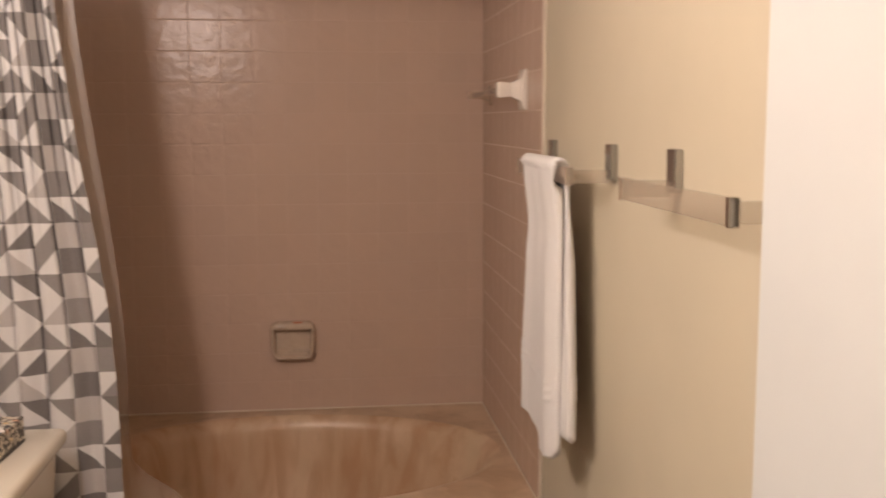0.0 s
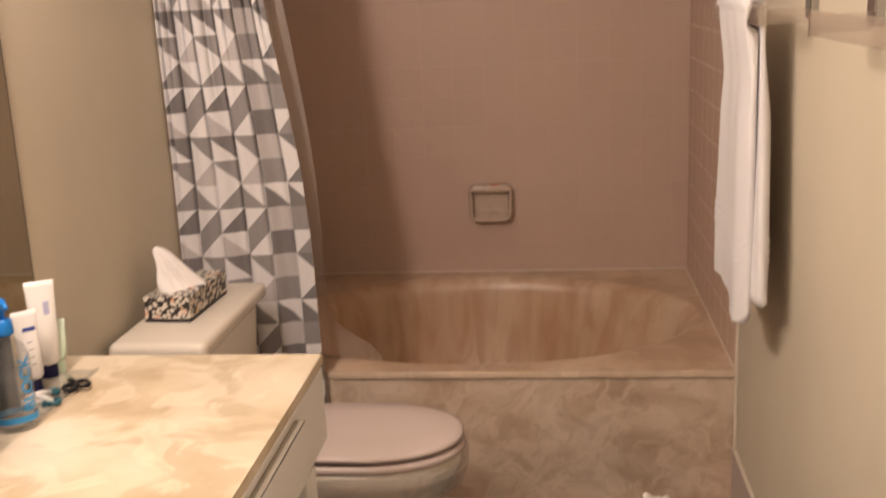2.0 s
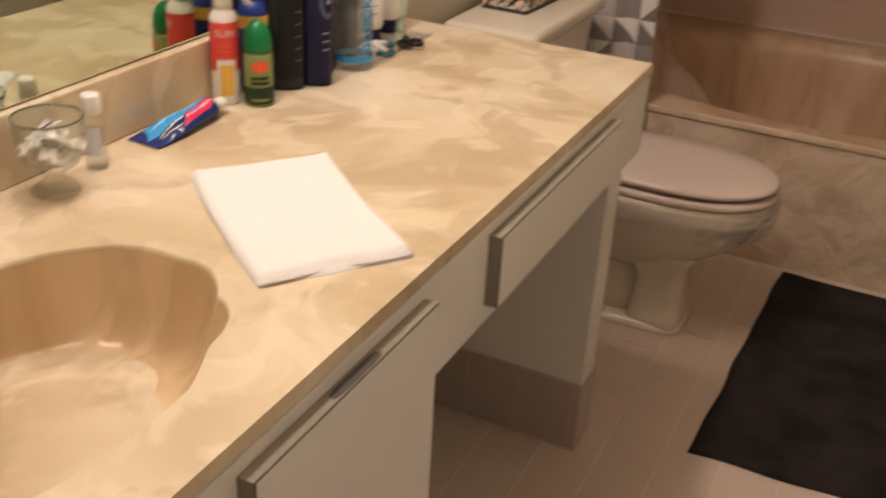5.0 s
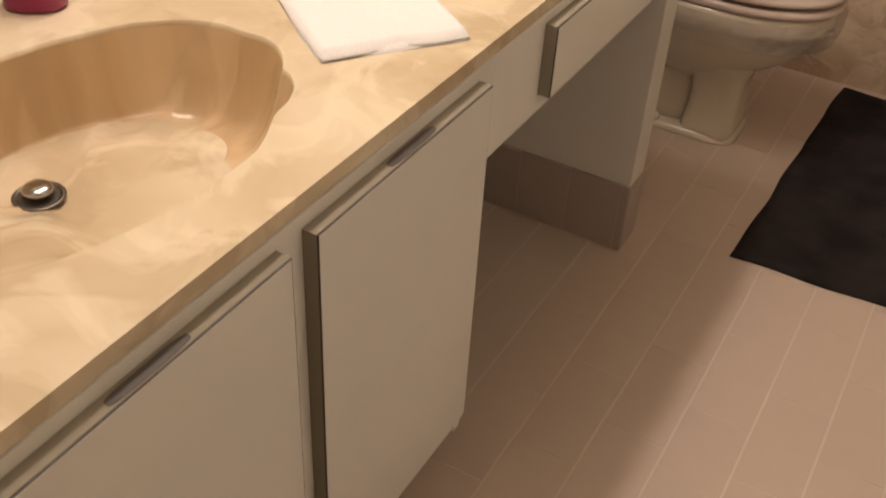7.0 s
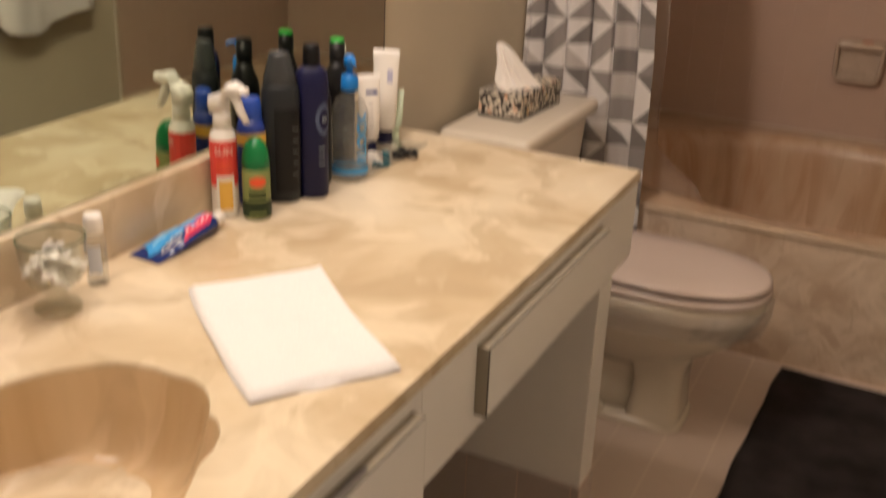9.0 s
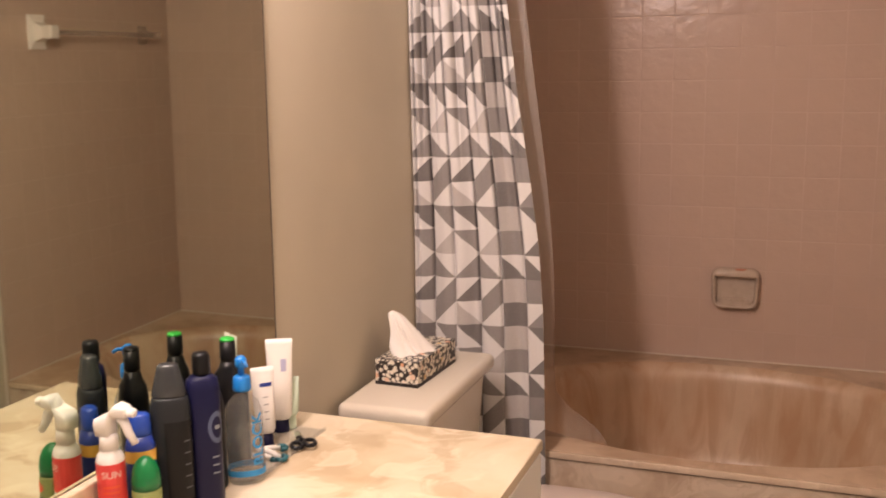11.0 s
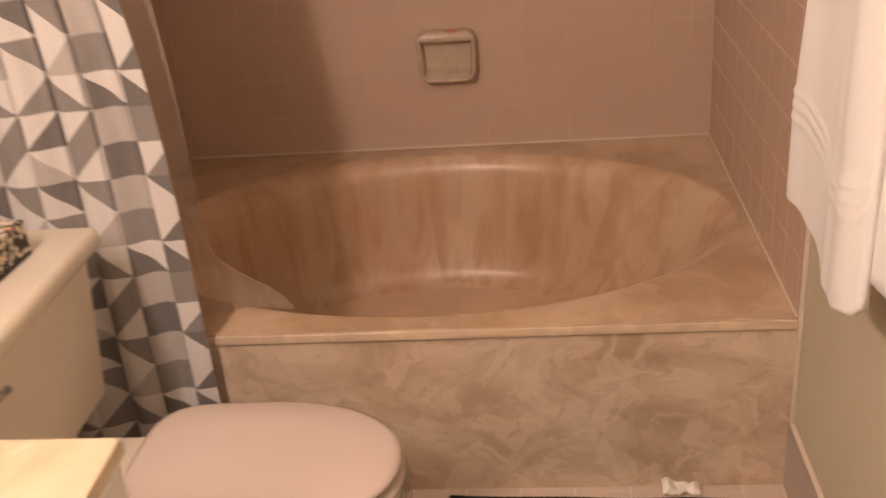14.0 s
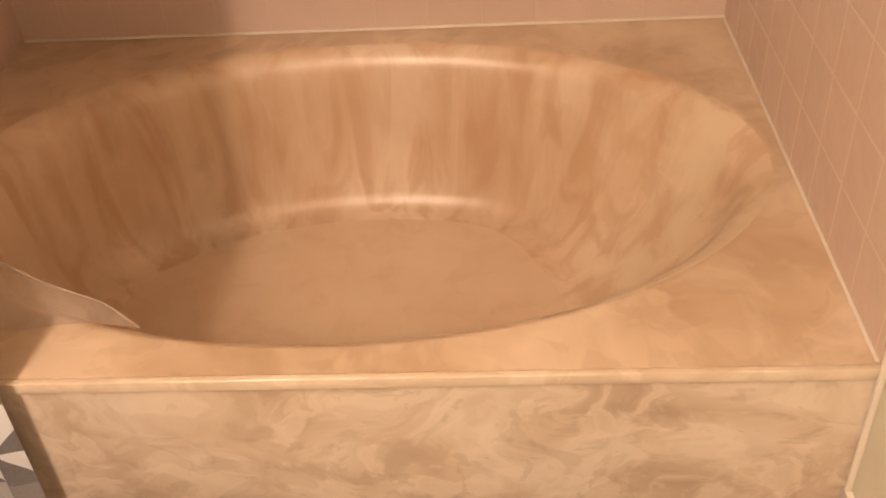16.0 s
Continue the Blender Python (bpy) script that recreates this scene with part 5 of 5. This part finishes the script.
R = [(0.0, 0.011, 0.0135), (0.002, 0.0125, 0.015), (0.068, 0.0125, 0.015), (0.076, 0.010, 0.011)]
part("bottle", flask(R, 2.4), M_CLEAR, tb, smooth=True)
part("liquid", flask([(0.003, 0.011, 0.0135), (0.055, 0.011, 0.0135)], 2.4), M_CLEARLID, tb)
part("label", wrap(R, 0.02, 0.06, -30, 30, 2.4), mat("pale blue label", (0.62, 0.66, 0.74), 0.5), tb)
part("cap", flask([(0.0765, 0.0105, 0.0115), (0.079, 0.0122, 0.0132), (0.101, 0.0118, 0.0128), (0.104, 0.010, 0.011)], 2.4), M_WHITEP, tb, "white flip cap", True)

# mouthwash
mw = placed("soap_bottle", 0.052, -3.068, "magenta liquid soap bottle with a dark flowered label", "bottle")
R = [(0.0, 0.024, 0.033), (0.004, 0.028, 0.038), (0.075, 0.028, 0.038), (0.105, 0.021, 0.027), (0.122, 0.012, 0.012)]
part("bottle", flask(R, 2.3), M_MAG, mw, smooth=True)
part("label", wrap(R, 0.022, 0.088, -60, 75, 2.3), mat("dark plum label", (0.06, 0.012, 0.05), 0.3), mw, "dark plum label")
part("blossom", spot(R, 0.045, 48, 0.010, 0.2, 2.3, 0.0011, 10), M_WHITEP, mw, "white printed blossom")
part("band", wrap(R, 0.076, 0.088, -60, 75, 2.3, lift=0.001), M_DKBLUE, mw, "blue band")
part("pump", rings([oval(0, 0, z, r, r, 16) for z, r in ((0.1225, 0.014), (0.14, 0.0135), (0.142, 0.004), (0.16, 0.004), (0.161, 0.010), (0.169, 0.009))]), M_CLEAR, mw, smooth=True)

# ---------------------------------------------------------------- floor odds
paper = thing("paper_scrap", "small crumpled white paper scrap beside the bath mat", "paper")
rows = []
for j in range(9):
    row = []
    for i in range(13):
        u, v = i / 12, j / 8
        row.append((1.262 + 0.078 * u, -1.096 + 0.04 * v, 0.004 + 0.022 * abs(noise.noise((u * 3.1, v * 2.2, 7.7))) + 0.012 * v * (1 - u)))
    rows.append(row)
part("sheet", sheet(rows, 0.001), M_TISSUE, paper)

# caulk lines
bm = box(WX + 0.003, W - 0.003, -0.0065, 0.0005, DECK + 0.0005, DECK + 0.0055, 0.0015)
tagged(part("trim", bm, M_CAULK), "white caulk line between tub deck and tile", "caulk", kind="structure")
bm = box(W - 0.0105, W - 0.0055, -TUB + 0.001, -0.008, DECK + 0.0005, DECK + 0.0045, 0.0012)
tagged(part("trim", bm, M_CAULK), "white caulk line between tub deck and tile", "caulk", kind="structure")
bm = box(W - 0.009, W - 0.0003, -TUB - 0.019, -TUB - 0.0115, BASE, CEIL - 0.001, 0.002)
tagged(part("trim", bm, M_CAULK), "pale trim strip at the edge of the wall tile", "trim", kind="structure")
bm = box(W - 0.010, W - 0.0003, SOUTH + 0.01, -TUB - 0.0195, BASE + 0.0005, BASE + 0.0045, 0.001)
tagged(part("trim", bm, M_CAULK), "pale caulk line above the tile base", "caulk", kind="structure")

# ---------------------------------------------------------------- tiles, one by one
CACHE = {}


def tile_mesh(name, a, b, t, material, soft=0.0024):
    """A tile a by b, t thick, lying in the xy plane with its face up at z = 0; its arris is rounded off like glaze."""
    key = (name, round(a, 4), round(b, 4))
    if key not in CACHE:
        lo = [(-a / 2, -b / 2), (a / 2, -b / 2), (a / 2, b / 2), (-a / 2, b / 2)]
        bm = bmesh.new()
        curve = ((0, -t), (0, -0.55 * soft), (0.2 * soft, -0.26 * soft), (0.52 * soft, -0.08 * soft), (soft, 0), (1.2 * soft, 0))
        rows = [[bm.verts.new((x - math.copysign(i, x), y - math.copysign(i, y), z)) for x, y in lo] for i, z in curve]
        for p, q in zip(rows, rows[1:]):
            for k in range(4):
                bm.faces.new((p[k], p[(k + 1) % 4], q[(k + 1) % 4], q[k]))
        bm.faces.new(rows[-1])
        CACHE[key] = mesh_of(name, bm, material, True)
    return CACHE[key]


rng = random.Random(4)


def lay(parent, name, me, m, jitter=0.0):
    ob = new(name, me)
    ob.parent = parent
    tilt = pose(0, 0, rng.uniform(-1, 1) * jitter * 0.0012, rng.uniform(-1, 1) * jitter, rng.uniform(-1, 1) * jitter, 0)
    ob.matrix_basis = m @ tilt
    return ob


def spans(start, stop, pitch, phase):
    """Joint to joint along a line, cut at both ends."""
    k = math.floor((start - phase) / pitch)
    out = []
    while phase + k * pitch < stop - 1e-6:
        a, b = max(start, phase + k * pitch), min(stop, phase + (k + 1) * pitch)
        if b - a > 0.012:
            out.append((a, b))
        k += 1
    return out


J = 0.0017
rows_z = spans(DECK + 0.002, CEIL, TPZ, DECK + 0.002)
for za, zb in rows_z:
    for xa, xb in spans(WX + 0.007, W - 0.007, TPX, 0.426):
        me = tile_mesh("tile", xb - xa - J, zb - za - J, 0.0021, M_TILE)
        lay(wall_north, "tile", me, pose((xa + xb) / 2, 0, (za + zb) / 2, 90, 0, 0), 0.1)
part("backer", box(W - 0.0062, W - 0.0002, -TUB, 0.0015, DECK - 0.02, CEIL - 0.001), M_GROUT, wall_east)
part("backer", box(WX + 0.0002, WX + 0.0062, -1.10, 0.0015, DECK + 0.001, CEIL - 0.001), M_GROUT, wall_west)
for za, zb in rows_z:
    for ya, yb in spans(-TUB, -0.001, TPX, -0.004):
        me = tile_mesh("tile", yb - ya - 0.0008, zb - za - 0.0008, 0.002, M_TILE)
        lay(wall_east, "tile", me, pose(W - 0.0065, (ya + yb) / 2, (za + zb) / 2, 90, 0, -90), 0.05)
    for ya, yb in spans(-1.10, -0.001, TPX, -0.004):
        me = tile_mesh("tile", yb - ya - J, zb - za - J, 0.002, M_TILE)
        lay(wall_west, "tile", me, pose(WX + 0.0065, (ya + yb) / 2, (za + zb) / 2, 90, 0, 90), 0.05)

for i, (xa, xb) in enumerate(spans(WX + 0.002, W - 0.011, 0.1165, 0.614)):
    for ya, yb in spans(SOUTH + 0.001, -TUB - 0.001, 0.235, -2.72 + (0.1175 if i % 2 else 0)):
        me = tile_mesh("floor_tile", xb - xa - 0.0042, yb - ya - 0.0022, 0.002, M_FLOOR, 0.0008)
        lay(floor, "tile", me, pose((xa + xb) / 2, (ya + yb) / 2, 0), 0.12)

part("backer", box(W - 0.0088, W - 0.0002, SOUTH, -TUB - 0.002, 0.0, BASE), M_FGROUT, wall_east)
part("backer", box(WX + 0.0002, WX + 0.0088, V1 + 0.001, -2.1225, 0.0, BASE), M_GROUT, wall_west)
part("backer", box(WX + 0.01, CX + 0.0062, -2.1298, -2.0475, 0.0, BASE - 0.001), M_GROUT, panel)
for ya, yb in spans(SOUTH + 0.001, -TUB - 0.002, 0.1165, -TUB):
    me = tile_mesh("base_tile", yb - ya - J, BASE - 0.003, 0.009, M_BASE)
    lay(wall_east, "base_tile", me, pose(W - 0.0095, (ya + yb) / 2, BASE / 2 + 0.001, 90, 0, -90), 0.1)
for xa, xb in spans(WX + 0.01, CX + 0.006, 0.1165, 0.546):
    me = tile_mesh("base_tile", xb - xa - J, BASE - 0.003, 0.008, M_BASE)
    lay(panel, "base_tile", me, pose((xa + xb) / 2, -2.1305, BASE / 2 + 0.001, 90, 0, 0), 0.1)
me = tile_mesh("base_tile", 0.082, BASE - 0.003, 0.002, M_BASE)
lay(panel, "base_tile", me, pose(CX + 0.0085, -2.089, BASE / 2 + 0.001, 90, 0, 90), 0.0)
for ya, yb in spans(V1 + 0.001, -2.132, 0.1165, -2.132):
    me = tile_mesh("base_tile", yb - ya - J, BASE - 0.003, 0.009, M_BASE)
    lay(wall_west, "base_tile", me, pose(WX + 0.0095, (ya + yb) / 2, BASE / 2 + 0.001, 90, 0, 90), 0.1)
